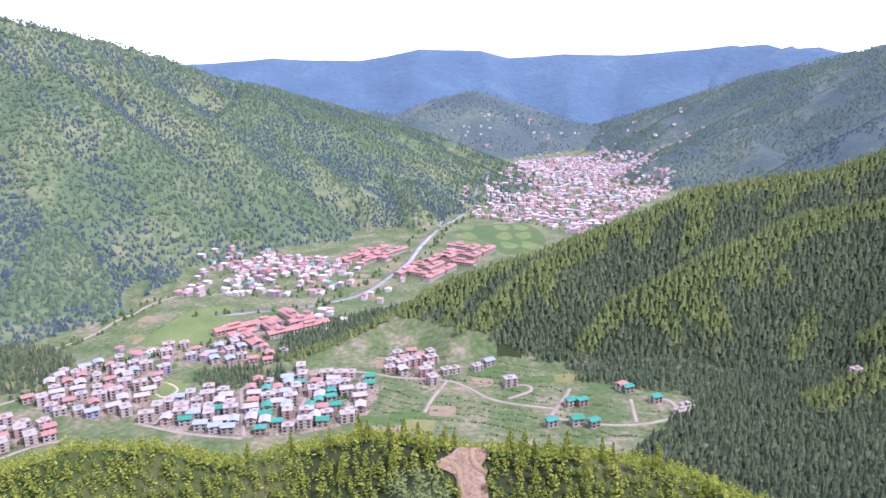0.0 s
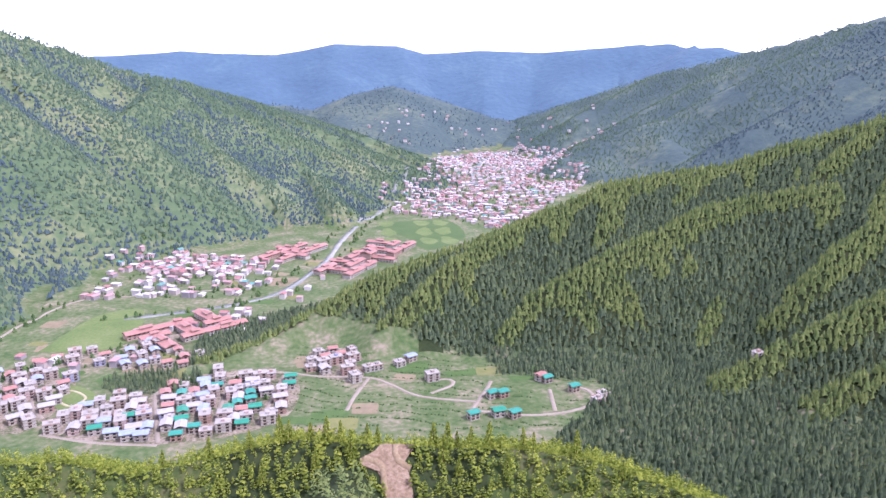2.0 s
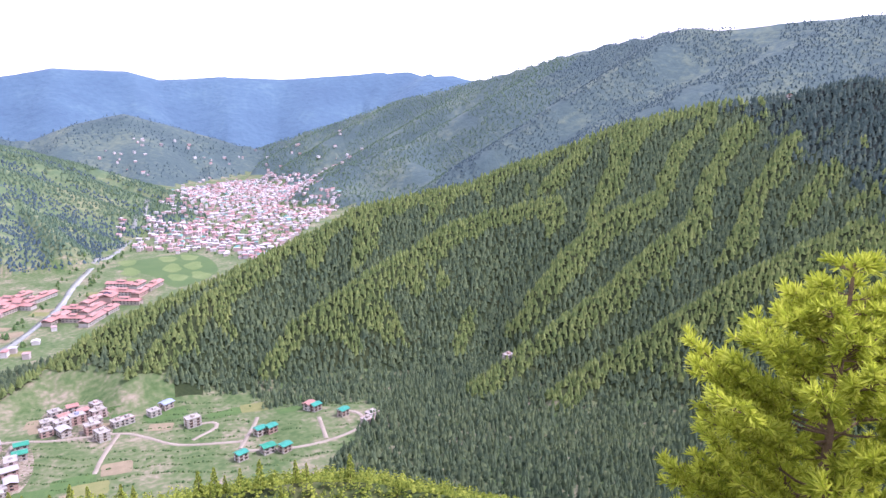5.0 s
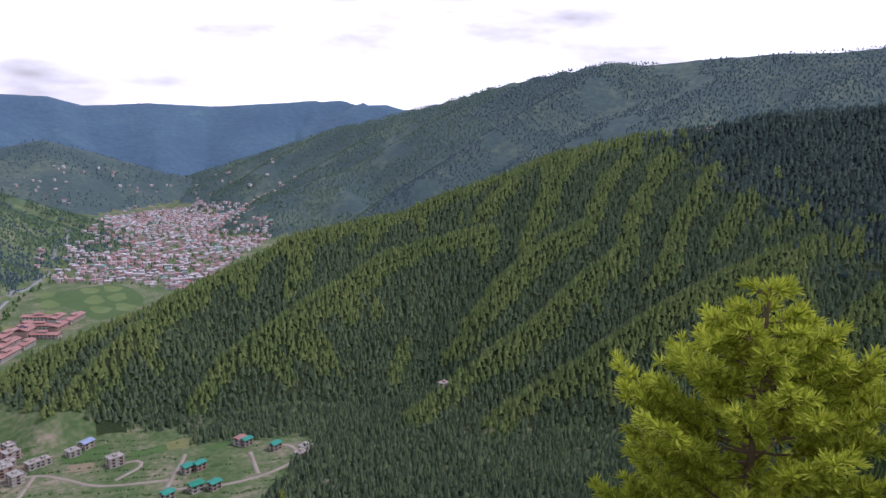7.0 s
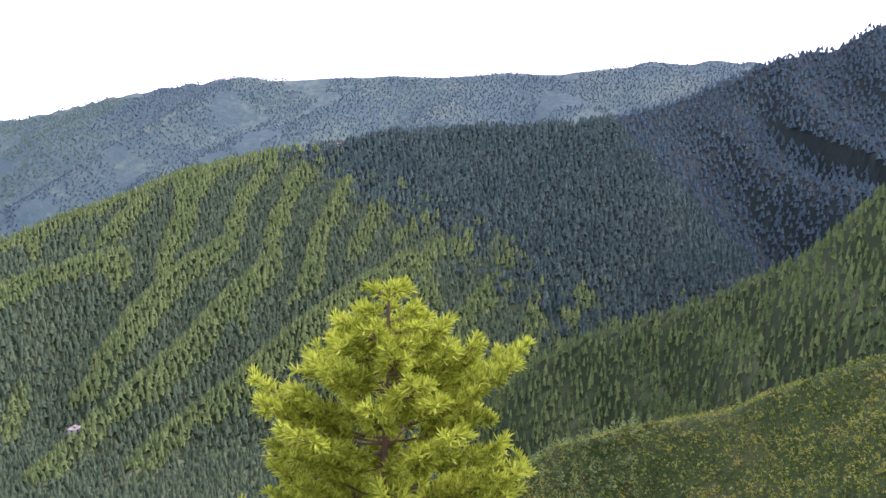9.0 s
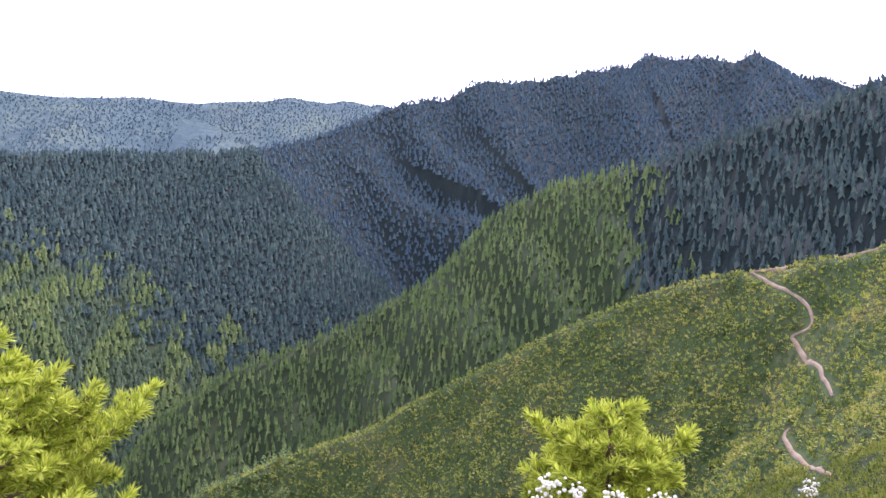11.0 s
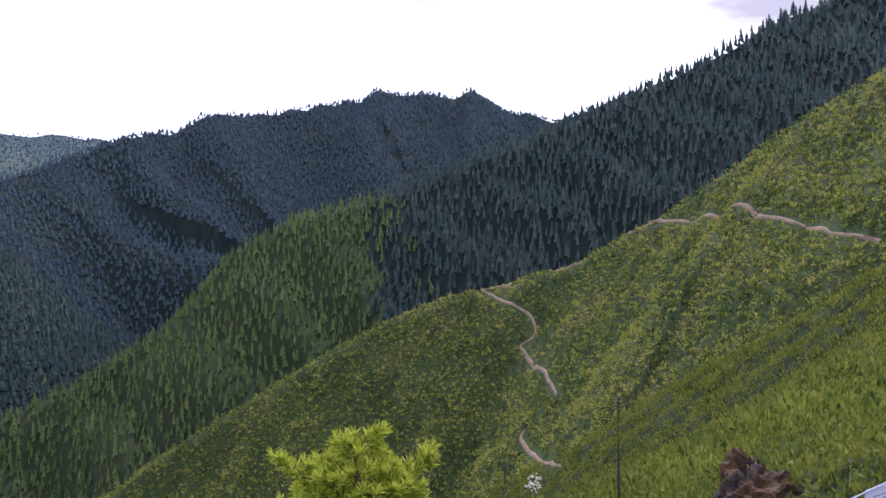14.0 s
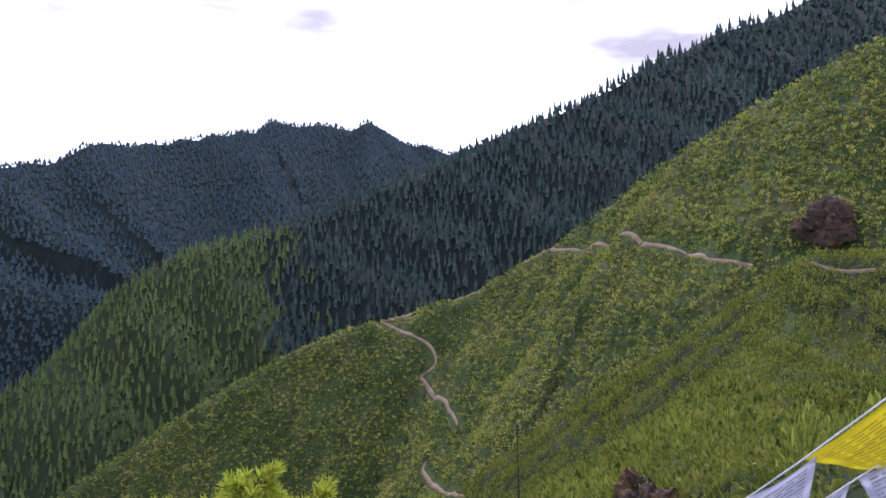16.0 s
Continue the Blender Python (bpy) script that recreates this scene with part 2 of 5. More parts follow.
# ---- the land: crest lines of the hills (x, y, z) ----
RIDGES = {
    "A": [(-1500, 1300, 532), (-959, 1641, 464), (-897, 1749, 441), (-810, 1843, 421), (-715, 1954, 379), (-601, 2060, 328), (-496, 2144, 303), (-332, 2363, 238), (-163, 2565, 170), (38, 2759, 61), (196, 2843, -22)],
    "A2": [(-1150, 900, 227), (-762, 1234, 146), (-703, 1295, 114), (-625, 1342, 78), (-534, 1373, 33), (-430, 1390, 11), (-388, 1397, -3)],
    "B": [(-624, 3647, 200), (-403, 3678, 184), (-228, 3593, 158), (-32, 3600, 232), (162, 3596, 277), (382, 3580, 208), (600, 3550, 139), (790, 3410, 84)],
    "C": [(-1582, 4319, 427), (-1026, 4484, 465), (-491, 4574, 450), (-142, 4598, 515), (241, 4594, 505), (415, 4581, 457), (755, 4538, 479), (1084, 4470, 467), (1684, 4281, 512), (1913, 4073, 488), (1828, 3892, 481), (2071, 3654, 445)],
    "D": [(340, 3684, -53), (611, 3598, 51), (862, 3495, 143), (1075, 3331, 224), (1278, 3097, 322), (1580, 2613, 437), (1651, 2347, 490), (1757, 2130, 533), (1845, 1922, 564), (1941, 1744, 552), (2052, 1596, 567), (2152, 1459, 573), (2350, 1113, 587), (2427, 933, 582), (2550, 692, 626), (2662, 452, 629), (2792, 214, 619)],
    "D2": [(614, 2268, 48), (795, 2318, 117), (986, 2297, 183), (1164, 2269, 206), (1363, 2214, 236), (1555, 2207, 318)],
    "E": [(-200, 760, 6), (-126, 820, 8), (-62, 883, 27), (12, 899, 64), (87, 924, 84), (167, 957, 99), (236, 995, 116), (320, 1013, 145), (364, 1017, 164), (465, 1023, 176), (554, 1021, 189), (625, 1014, 215), (696, 987, 239), (781, 943, 280), (862, 892, 303), (909, 860, 316), (968, 802, 322), (1027, 737, 343), (1056, 702, 348), (1134, 610, 358), (1163, 573, 361), (1185, 541, 359), (1269, 400, 377)],
    "F": [(1335, 421, 378), (1486, 345, 413), (1592, 269, 461), (1662, 178, 512), (1713, 94, 537), (1725, 68, 535), (1745, 20, 578), (1788, -133, 594), (1824, -250, 621), (1860, -390, 651), (1853, -419, 681), (1839, -477, 665), (1819, -548, 670), (1796, -618, 655), (1784, -652, 677), (1791, -702, 650), (1794, -727, 623), (1791, -821, 620), (1780, -898, 598), (1683, -1081, 672)],
    "G": [(428, -687, 590), (490, -631, 557), (529, -588, 543), (564, -537, 519), (602, -471, 481), (651, -328, 415), (660, -267, 391), (663, -210, 368), (666, -177, 354), (674, -124, 341), (678, -75, 325), (679, -43, 311), (680, -17, 293), (682, 16, 255), (686, 57, 221), (683, 99, 194), (673, 152, 170), (656, 205, 149), (632, 254, 121)],
    "H": [(134, -212, 380), (150, -205, 374), (168, -197, 366), (188, -188, 355), (205, -180, 344), (231, -161, 322), (240, -153, 317), (254, -139, 305), (270, -121, 298), (281, -106, 292), (289, -91, 288), (298, -69, 278), (305, -45, 265), (310, -21, 251), (313, 3, 237), (314, 44, 212), (309, 82, 197), (299, 114, 184)],
    "I": [(-129, 190, 209), (-112, 195, 213), (-92, 200, 211), (-70, 198, 206), (-49, 199, 209), (-23, 199, 214), (11, 195, 212), (24, 194, 211), (48, 189, 212), (64, 179, 213), (88, 163, 210)],
}
# spurs that run down the flanks
SPURS = {
    "A": [
        [(-898, 1551, 377), (-784, 1512, 348), (-698, 1485, 280), (-633, 1453, 192)],
        [(-754, 1794, 366), (-682, 1693, 326), (-647, 1558, 239)],
        [(-569, 2049, 310), (-503, 1957, 305), (-516, 1727, 250), (-562, 1541, 204), (-574, 1435, 145)],
        [(-384, 2245, 254), (-288, 2023, 212), (-156, 1907, 101), (-55, 1586, 47)],
        [(-163, 2559, 170), (-5, 2362, 111), (47, 2197, 41)],
    ],
    "E": [
        [(208, 968, 112), (114, 895, 84), (52, 838, 49), (10, 803, 22)],
        [(627, 886, 178), (540, 924, 156), (473, 925, 142), (407, 899, 121), (313, 865, 95), (266, 854, 75), (208, 842, 50), (157, 790, 17)],
        [(753, 773, 203), (650, 779, 168), (573, 768, 130), (520, 745, 94), (483, 729, 63)],
        [(790, 697, 193), (696, 690, 161), (634, 689, 134), (571, 680, 99), (517, 679, 72), (452, 682, 40), (360, 653, 12)],
        [(875, 515, 194), (801, 529, 179), (734, 551, 152), (645, 579, 108), (568, 592, 69), (496, 607, 34), (423, 594, 14)],
        [(712, 944, 241), (646, 929, 206), (616, 916, 180)],
        [(941, 722, 286), (881, 693, 260), (800, 674, 208), (729, 629, 157), (670, 621, 114)],
    ],
}

SPINE = [(-60, -130, 372), (-8, -12, 323), (0, 0.6, 318.2), (-2, 6, 312), (-3, 25, 297), (-8, 70, 262), (-10, 140, 222), (-8, 195, 207)]
SHOULDER = [(-8, -14, 323), (10, -16, 315.5), (19, -20, 312), (38, -38, 307), (61, -62, 301), (78, -95, 304), (90, -120, 318)]


def lattice(ix, iy, seed):
    h = (ix.astype(np.int64) * 374761393 + iy.astype(np.int64) * 668265263 + seed * 1442695041) & 0x7FFFFFFF
    h = ((h ^ (h >> 13)) * 1274126177) & 0x7FFFFFFF
    return ((h ^ (h >> 16)) & 0xFFFF) / 65535.0


def value_noise(x, y, seed=0, octaves=3):
    total, amp, norm = 0.0, 1.0, 0.0
    for o in range(octaves):
        ix, iy = np.floor(x), np.floor(y)
        fx, fy = x - ix, y - iy
        fx, fy = fx * fx * (3 - 2 * fx), fy * fy * (3 - 2 * fy)
        a, b = lattice(ix, iy, seed + o), lattice(ix + 1, iy, seed + o)
        c, d = lattice(ix, iy + 1, seed + o), lattice(ix + 1, iy + 1, seed + o)
        total = total + amp * ((a * (1 - fx) + b * fx) * (1 - fy) + (c * (1 - fx) + d * fx) * fy)
        norm += amp
        amp *= 0.5
        x, y = x * 2.03 + 17.3, y * 2.03 + 9.1
    return total / norm - 0.5


def ridge_height(x, y, crest, left, right, period=0.0, depth=0.0, skew=0.0, reach=120.0):
    """A hill: flanks of the given slopes fall from a crest line; spurs and gullies run down the flanks."""
    best, near, param = np.full(x.shape, -1e9), np.full(x.shape, 1e9), np.zeros(x.shape)
    along = 0.0
    for (x0, y0, z0), (x1, y1, z1) in zip(crest[:-1], crest[1:]):
        ux, uy = x1 - x0, y1 - y0
        ln = math.hypot(ux, uy)
        ux, uy = ux / ln, uy / ln
        run = (x - x0) * ux + (y - y0) * uy
        s = np.clip(run, 0, ln)
        dx, dy = x - x0 - s * ux, y - y0 - s * uy
        d = np.hypot(np.hypot(dx, dy), 1.3 * (run - s))      # the ends of a piece fall off faster
        w = 0.5 + 0.5 * np.clip((dx * uy - dy * ux) / np.maximum(d, 1.0), -1, 1)   # 1 on the right-hand side
        flank = right if not isinstance(right, tuple) else right[0] + (right[1] - right[0]) * np.clip((along + s) / right[2], 0, 1)
        best = np.maximum(best, z0 + (z1 - z0) * s / ln - d * (left * (1 - w) + flank * w))
        if depth:
            closer = d < near
            param = np.where(closer, along + s, param)
            near = np.where(closer, d, near)
        along += ln
    if depth:
        q = (param + skew * near) / period + 0.5 * value_noise(x / period / 1.7, y / period / 1.7, 40, 2)
        rib = np.abs((q % 1.0) * 2 - 1)
        rib = rib * rib * (3 - 2 * rib)
        best = best - depth * np.clip(near / reach, 0, 1) * (0.65 - rib)
    return best


def soft_max(a, b, k):
    h = np.clip(0.5 + 0.5 * (a - b) / k, 0, 1)
    return b + (a - b) * h + k * h * (1 - h)


def with_spurs(x, y, base, spurs, slope, k):
    """A flank with side ridges standing proud of it."""
    for line in spurs:
        base = soft_max(base, ridge_height(x, y, line, slope, slope), k)
    return base


NAMES = ["floor", "A", "A2", "B", "C", "D", "D2", "E", "F", "G", "H", "I", "J", "K"]


def land(x, y):
    """Height of the ground and the hill that it belongs to."""
    r = np.hypot(x, y)
    rough = np.clip(r / 900, 0.06, 1)
    floor = 4 * value_noise(x / 170, y / 170, 3, 2) + np.clip(r - 2300, 0, 3000) * 0.01
    parts = [
        floor,
        with_spurs(x, y, ridge_height(x, y, RIDGES["A"], 0.8, (0.85, 0.26, 1900.0), 260, 34, -0.3, 200), SPURS["A"], 0.7, 10.0),
        ridge_height(x, y, RIDGES["A2"], 0.75, 0.36, 300, 24, 0.3, 200),
        ridge_height(x, y, RIDGES["B"], 0.5, 0.36, 500, 30, 0.2, 300),
        ridge_height(x, y, RIDGES["C"], 0.6, 0.45, 500, 35, 0.1, 400),
        ridge_height(x, y, RIDGES["D"], 0.7, (0.2, 0.5, 1600.0), 420, 60, 0.5, 300),
        ridge_height(x, y, RIDGES["D2"], 0.6, 0.36, 300, 30, -0.3, 200),
        with_spurs(x, y, ridge_height(x, y, RIDGES["E"], 0.7, (0.5, 0.62, 1100.0), 95, 7, 0.8, 60), SPURS["E"], 0.74, 4.0),
        ridge_height(x, y, RIDGES["F"], 0.9, 0.62, 230, 32, 0.3, 180),
        ridge_height(x, y, RIDGES["G"], 0.8, 0.62, 75, 11, 0.5, 70),
        ridge_height(x, y, RIDGES["H"], 0.9, (0.47, 0.62, 260.0), 55, 4, -0.4, 45),
        ridge_height(x, y, RIDGES["I"], 0.62, 0.62, 90, 6, 0.2, 60),
        ridge_height(x, y, SPINE, 0.7, 0.7),
        ridge_height(x, y, SHOULDER, 0.7, 0.08, 14, 1.2, 0.3, 8),
    ]
    h, which = parts[0], np.zeros(x.shape, int)
    for i, p in enumerate(parts[1:], 1):
        which = np.where(p > h, i, which)
        h = soft_max(h, p, 14.0 if i < 10 else 4.0)
    h = h + rough * 7 * value_noise(x / 90, y / 90, 11, 4) * np.where(which == 0, 0.2, 1.0)
    h = h + np.where(which == 10, 1.8 * value_noise(x / 13, y / 13, 15, 2), 0.0)
    return h, which


def ground_z(x, y):
    return float(land(np.array([float(x)]), np.array([float(y)]))[0][0])


def mesh_from(name, verts, faces, mats, slots=None, smooth=False):
    """A mesh from arrays of points and of equal-sided faces."""
    me = bpy.data.meshes.new(name)
    verts, faces = np.asarray(verts, np.float32), np.asarray(faces, np.int32)
    k = faces.shape[1]
    me.vertices.add(len(verts))
    me.vertices.foreach_set("co", verts.ravel())
    me.loops.add(faces.size)
    me.loops.foreach_set("vertex_index", faces.ravel())
    me.polygons.add(len(faces))
    me.polygons.foreach_set("loop_start", np.arange(0, faces.size, k, dtype=np.int32))
    me.polygons.foreach_set("loop_total", np.full(len(faces), k, np.int32))
    if slots is not None:
        me.polygons.foreach_set("material_index", np.asarray(slots, np.int32))
    me.polygons.foreach_set("use_smooth", np.full(len(faces), smooth))
    for m in mats:
        me.materials.append(m)
    me.update(calc_edges=True)
    me.validate()
    return me


# one sheet, in rings of growing width round the viewpoint, out to the horizon
AZ = np.radians(np.concatenate([np.arange(-60, 165, 0.3), np.arange(165, 300, 3.0)]))
RINGS = np.concatenate([[0.02, 0.3, 0.7], np.geomspace(1.0, 4930.0, 520)])
GA, GR = np.meshgrid(AZ, RINGS)
GX, GY = GR * np.sin(GA), GR * np.cos(GA)
GZ, GW = land(GX, GY)


def ground_slots(x, y, z, which):
    n = value_noise(x / 60, y / 60, 5, 3)
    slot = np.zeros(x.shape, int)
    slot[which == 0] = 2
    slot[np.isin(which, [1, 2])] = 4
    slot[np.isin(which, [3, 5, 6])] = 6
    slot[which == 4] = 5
    # shaded slopes get the darkened floor colour
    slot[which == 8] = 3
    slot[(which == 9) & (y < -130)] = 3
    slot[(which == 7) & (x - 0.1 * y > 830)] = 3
    slot[(which == 7) & (x < 60) & (z < 24)] = 2      # fields reach up the foot of the ridge
    slot[np.isin(which, [10])] = 1
    slot[np.isin(which, [11, 12, 13]) & (n > -0.05)] = 1
    return slot


na, nr = len(AZ), len(RINGS)
ii, jj = np.meshgrid(np.arange(nr - 1), np.arange(na), indexing="ij")
j2 = (jj + 1) % na
quads = np.stack([ii * na + jj, (ii + 1) * na + jj, (ii + 1) * na + j2, ii * na + j2], -1).reshape(-1, 4)[:, ::-1]
slots = ground_slots(GX, GY, GZ, GW)[:-1, :].reshape(-1)
me = mesh_from("ground", np.stack([GX, GY, GZ], -1).reshape(-1, 3), quads, [M_FOREST_FLOOR, M_MEADOW, M_FIELD, M_SHADED_FLOOR, M_OPEN, M_HAZE_RANGE, M_HAZE_SLOPE], slots, True)
tagged(new("ground", me), "grassy and forested mountain ground round a broad valley", "ground", kind="structure")


# ---- woods ----
rng = np.random.default_rng(7)


def scatter(x0, x1, y0, y1, step):
    gx, gy = np.meshgrid(np.arange(x0, x1, step), np.arange(y0, y1, step))
    gx = gx + (rng.random(gx.shape) - 0.5) * step * 1.1
    gy = gy + (rng.random(gy.shape) - 0.5) * step * 1.1
    return gx.ravel(), gy.ravel()


def in_view(x, y, a0=-42.0, a1=150.0):
    a = np.degrees(np.arctan2(x, y))
    return (a > a0) & (a < a1)


def inside(x, y, poly):
    """Which of the points lie within a polygon of the plan."""
    hit = np.zeros(np.shape(x), bool)
    for (x0, y0), (x1, y1) in zip(poly, poly[1:] + poly[:1]):
        if y0 != y1:
            hit ^= ((y0 > y) != (y1 > y)) & (x < (x1 - x0) * (y - y0) / (y1 - y0) + x0)
    return hit


def away_from(x, y, lines, gap):
    """Which of the points lie farther than gap from all the lines."""
    far = np.ones(np.shape(x), bool)
    for line in lines:
        for (x0, y0), (x1, y1) in zip(line[:-1], line[1:]):
            ux, uy = x1 - x0, y1 - y0
            s = np.clip(((x - x0) * ux + (y - y0) * uy) / (ux * ux + uy * uy), 0, 1)
            far &= np.hypot(x - x0 - s * ux, y - y0 - s * uy) > gap
    return far


def tree_template(sides, tiers, spread, taper, droop=0.12, ragged=0.25):
    """Unit conifer: ragged skirts of boughs one over another."""
    v, f = [], []
    for t in range(tiers):
        z0 = 0.1 + 0.9 * t / tiers - 0.02
        z1 = min(1.0, z0 + 1.55 * 0.9 / tiers) if t < tiers - 1 else 1.0
        rad = spread * (1 - z0) ** taper
        base = len(v)
        v.append((0, 0, z1))
        for k in range(sides):
            a = 2 * math.pi * (k + 0.5 * (t % 2)) / sides
            rr = rad * (1 + (ragged if k % 2 else -ragged))
            v.append((rr * math.cos(a), rr * math.sin(a), z0 - droop * rr * (1 if k % 2 else -0.6)))
        for k in range(sides):
            f.append((base, base + 1 + k, base + 1 + (k + 1) % sides))
    return np.array(v), np.array(f)


def plant(name, label, x, y, z, height, width, template, mat, wobble=0.08):
    """All the plants of a stand as one mesh."""
    tv, tf = template
    n, k = len(x), len(tv)
    turn = rng.random(n) * 6.283
    c, s = np.cos(turn)[:, None], np.sin(turn)[:, None]
    jit = 1 + (rng.random((n, k)) - 0.5) * 2 * wobble * 2
    px = tv[None, :, 0] * jit
    py = tv[None, :, 1] * jit
    pz = tv[None, :, 2] * (1 + (rng.random((n, k)) - 0.5) * wobble)
    lean = (rng.random((n, 2)) - 0.5) * 0.1
    vx = (px * c - py * s) * width[:, None] + x[:, None] + lean[:, :1] * pz * height[:, None]
    vy = (px * s + py * c) * width[:, None] + y[:, None] + lean[:, 1:] * pz * height[:, None]
    vz = pz * height[:, None] + z[:, None] - 0.3
    verts = np.stack([vx, vy, vz], -1).reshape(-1, 3)
    faces = (tf[None] + (np.arange(n) * k)[:, None, None]).reshape(-1, 3)
    me = mesh_from(name, verts, faces, [mat])
    return tagged(new(name, me), label, "woodland", kind="stuff")


def stand(name, label, hills, step, h_lo, h_hi, w, template, mat, box, gaps=-0.2, keep=None, gap_size=120.0, split=None):
    """A stand of trees on the flanks that face the camera; split: (test, label, material) for a second kind mixed in.
    """
    x, y = scatter(*box, step)
    ok = in_view(x, y) & (value_noise(x / gap_size, y / gap_size, 21, 3) > gaps)
    x, y = x[ok], y[ok]
    z, which = land(x, y)
    ok = np.isin(which, [NAMES.index(h) for h in hills])
    x, y, z = x[ok], y[ok], z[ok]
    if keep is not None:
        ok = keep(x, y, z)
        x, y, z = x[ok], y[ok], z[ok]
    r = np.hypot(x, y)
    ahead, crown = np.where(r > 500, 30.0, 8.0), np.where(r > 500, 15.0, 4.0)      # crowns show over a crest
    # trees on ground that turns away from the camera are left out
    ok = (land(x * (1 + ahead / r), y * (1 + ahead / r))[0] - z + crown) / ahead > (z + 14 - EYE) / r - 0.35
    x, y, z = x[ok], y[ok], z[ok]
    kinds = [(np.ones(len(x), bool), label, mat)]
    if split is not None:
        first = split[0](x, y, z)
        kinds = [(first, label, mat), (~first, split[1], split[2])]
    for pick, text, m in kinds:
        px, py, pz = x[pick], y[pick], z[pick]
        h = h_lo + (h_hi - h_lo) * rng.random(len(px)) ** 1.3
        plant(name, text, px, py, pz, h, h * w * (0.8 + 0.4 * rng.random(len(px))), template, m)


def spray_tree(blades, seed, spread=1.0, blade=0.2):
    """A conifer crown of separate boughs: pointed sprays round a stem, longer below."""
    r2 = random.Random(seed)
    v, f = [], []
    for k in range(blades):
        z = 0.06 + 0.9 * (k + r2.random()) / blades
        a = k * 2.4 + r2.uniform(-0.4, 0.4)
        reach = spread * (1 - z) ** 0.8 * r2.uniform(0.55, 1.1) + 0.05
        out = Vector((math.cos(a), math.sin(a), 0))
        tip = out * reach + Vector((0, 0, z + r2.uniform(-0.01, 0.05)))
        root = out * reach * r2.uniform(0.1, 0.4) + Vector((0, 0, z + 0.03))
        side = Vector((-math.sin(a), math.cos(a), r2.uniform(-0.3, 0.3))) * blade * r2.uniform(0.7, 1.2) * (0.6 + 0.4 * spread * (1 - z))
        mid = root.lerp(tip, 0.55)
        i = len(v)
        v += [tuple(root), tuple(mid + side), tuple(tip), tuple(mid - side), tuple(mid + Vector((0, 0, 0.05)))]
        f += [(i, i + 1, i + 4), (i + 1, i + 2, i + 4), (i + 2, i + 3, i + 4), (i + 3, i, i + 4)]
    return np.array(v), np.array(f)


NEAR_TREE = spray_tree(16, 3, 1.0, 0.34)
FLANK_TREE = spray_tree(15, 5, 1.0, 0.34)
FAR_TREE = tree_template(5, 1, 1.0, 1.0)
MID_TREE = tree_template(6, 3, 1.0, 0.75)
SMALL_TREE = tree_template(6, 2, 1.0, 0.75)


NOT_CLEARING = lambda x, y, z: ~inside(x, y, CLEARING)
CLEARING = [(352, 675), (415, 711), (455, 711), (473, 695), (463, 686), (440, 687), (427, 674), (400, 673)]
FOOT = [(-172, 772), (-127, 820), (-62, 878), (3, 877), (30, 817), (95, 783), (138, 768), (143, 725), (189, 710), (244, 694), (260, 658), (420, 640), (480, 800), (200, 1000), (-60, 1000), (-200, 900), (-215, 790)]


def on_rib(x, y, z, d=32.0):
    """Picks the ribs, which take the sunlit needle colour; gullies take the shaded one."""
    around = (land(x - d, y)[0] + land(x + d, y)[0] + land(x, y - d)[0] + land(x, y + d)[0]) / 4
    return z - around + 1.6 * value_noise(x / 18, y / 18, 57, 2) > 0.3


def shaded_side(x, y, z):
    """Where shade-darkened spruce replaces pine: high on the ridge and in the ravine's head."""
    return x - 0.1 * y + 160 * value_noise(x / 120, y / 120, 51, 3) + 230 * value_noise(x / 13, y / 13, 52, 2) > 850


stand("conifer_forest", "pine forest along the ribs of the ridge, sunlight put into its yellow-green", ["E"], 5.4, 7, 13, 0.33, MID_TREE, M_LIT_PINE, (-350, 1400, 100, 1250), gaps=-0.5,
      keep=lambda x, y, z: ~shaded_side(x, y, z) & NOT_CLEARING(x, y, z) & ((x > 140) | inside(x, y, FOOT) | (z > 25)), split=(on_rib, "dense conifer forest in the gullies of the ridge, shade put into its green", M_CONIFER))
stand("shaded_spruce_forest", "dense spruce forest high on the ridge, darkened for cloud shade", ["E"], 6.4, 7, 14, 0.36, MID_TREE, M_SHADED_SPRUCE, (300, 1600, -100, 1300), gaps=-0.5, keep=shaded_side)
stand("shaded_spruce_forest", "dense spruce forest on the craggy mountain, haze and shade in its colour", ["F"], 8.5, 7, 12, 0.4, SMALL_TREE, M_HAZE_CONIFER, (700, 2200, -1300, 700), gaps=-0.6)
# the brighter needle colour paints sunlight onto this spur
stand("conifer_forest", "pine forest on the descending spur, in the sunlit needle colour", ["G"], 5.6, 6, 12, 0.22, MID_TREE, M_LIT_PINE, (200, 1000, -400, 700), gaps=-0.6, keep=lambda x, y, z: y + 0.1 * z > -118 + 130 * value_noise(x / 28, y / 28, 31, 3),
      split=(lambda x, y, z: value_noise(x / 45, y / 45, 58, 3) + 1.2 * value_noise(x / 7, y / 7, 59, 2) > 0.22, "darker green conifers mixed at random over the spur", M_SPUR_CONIFER))
stand("shaded_spruce_forest", "spruce forest on the upper spur, its shade put into the colour", ["G"], 6.4, 8, 15, 0.21, MID_TREE, M_SHADED_SPRUCE, (200, 1000, -1000, 60), gaps=-0.6, keep=lambda x, y, z: y + 0.1 * z < -118 + 130 * value_noise(x / 28, y / 28, 31, 3))
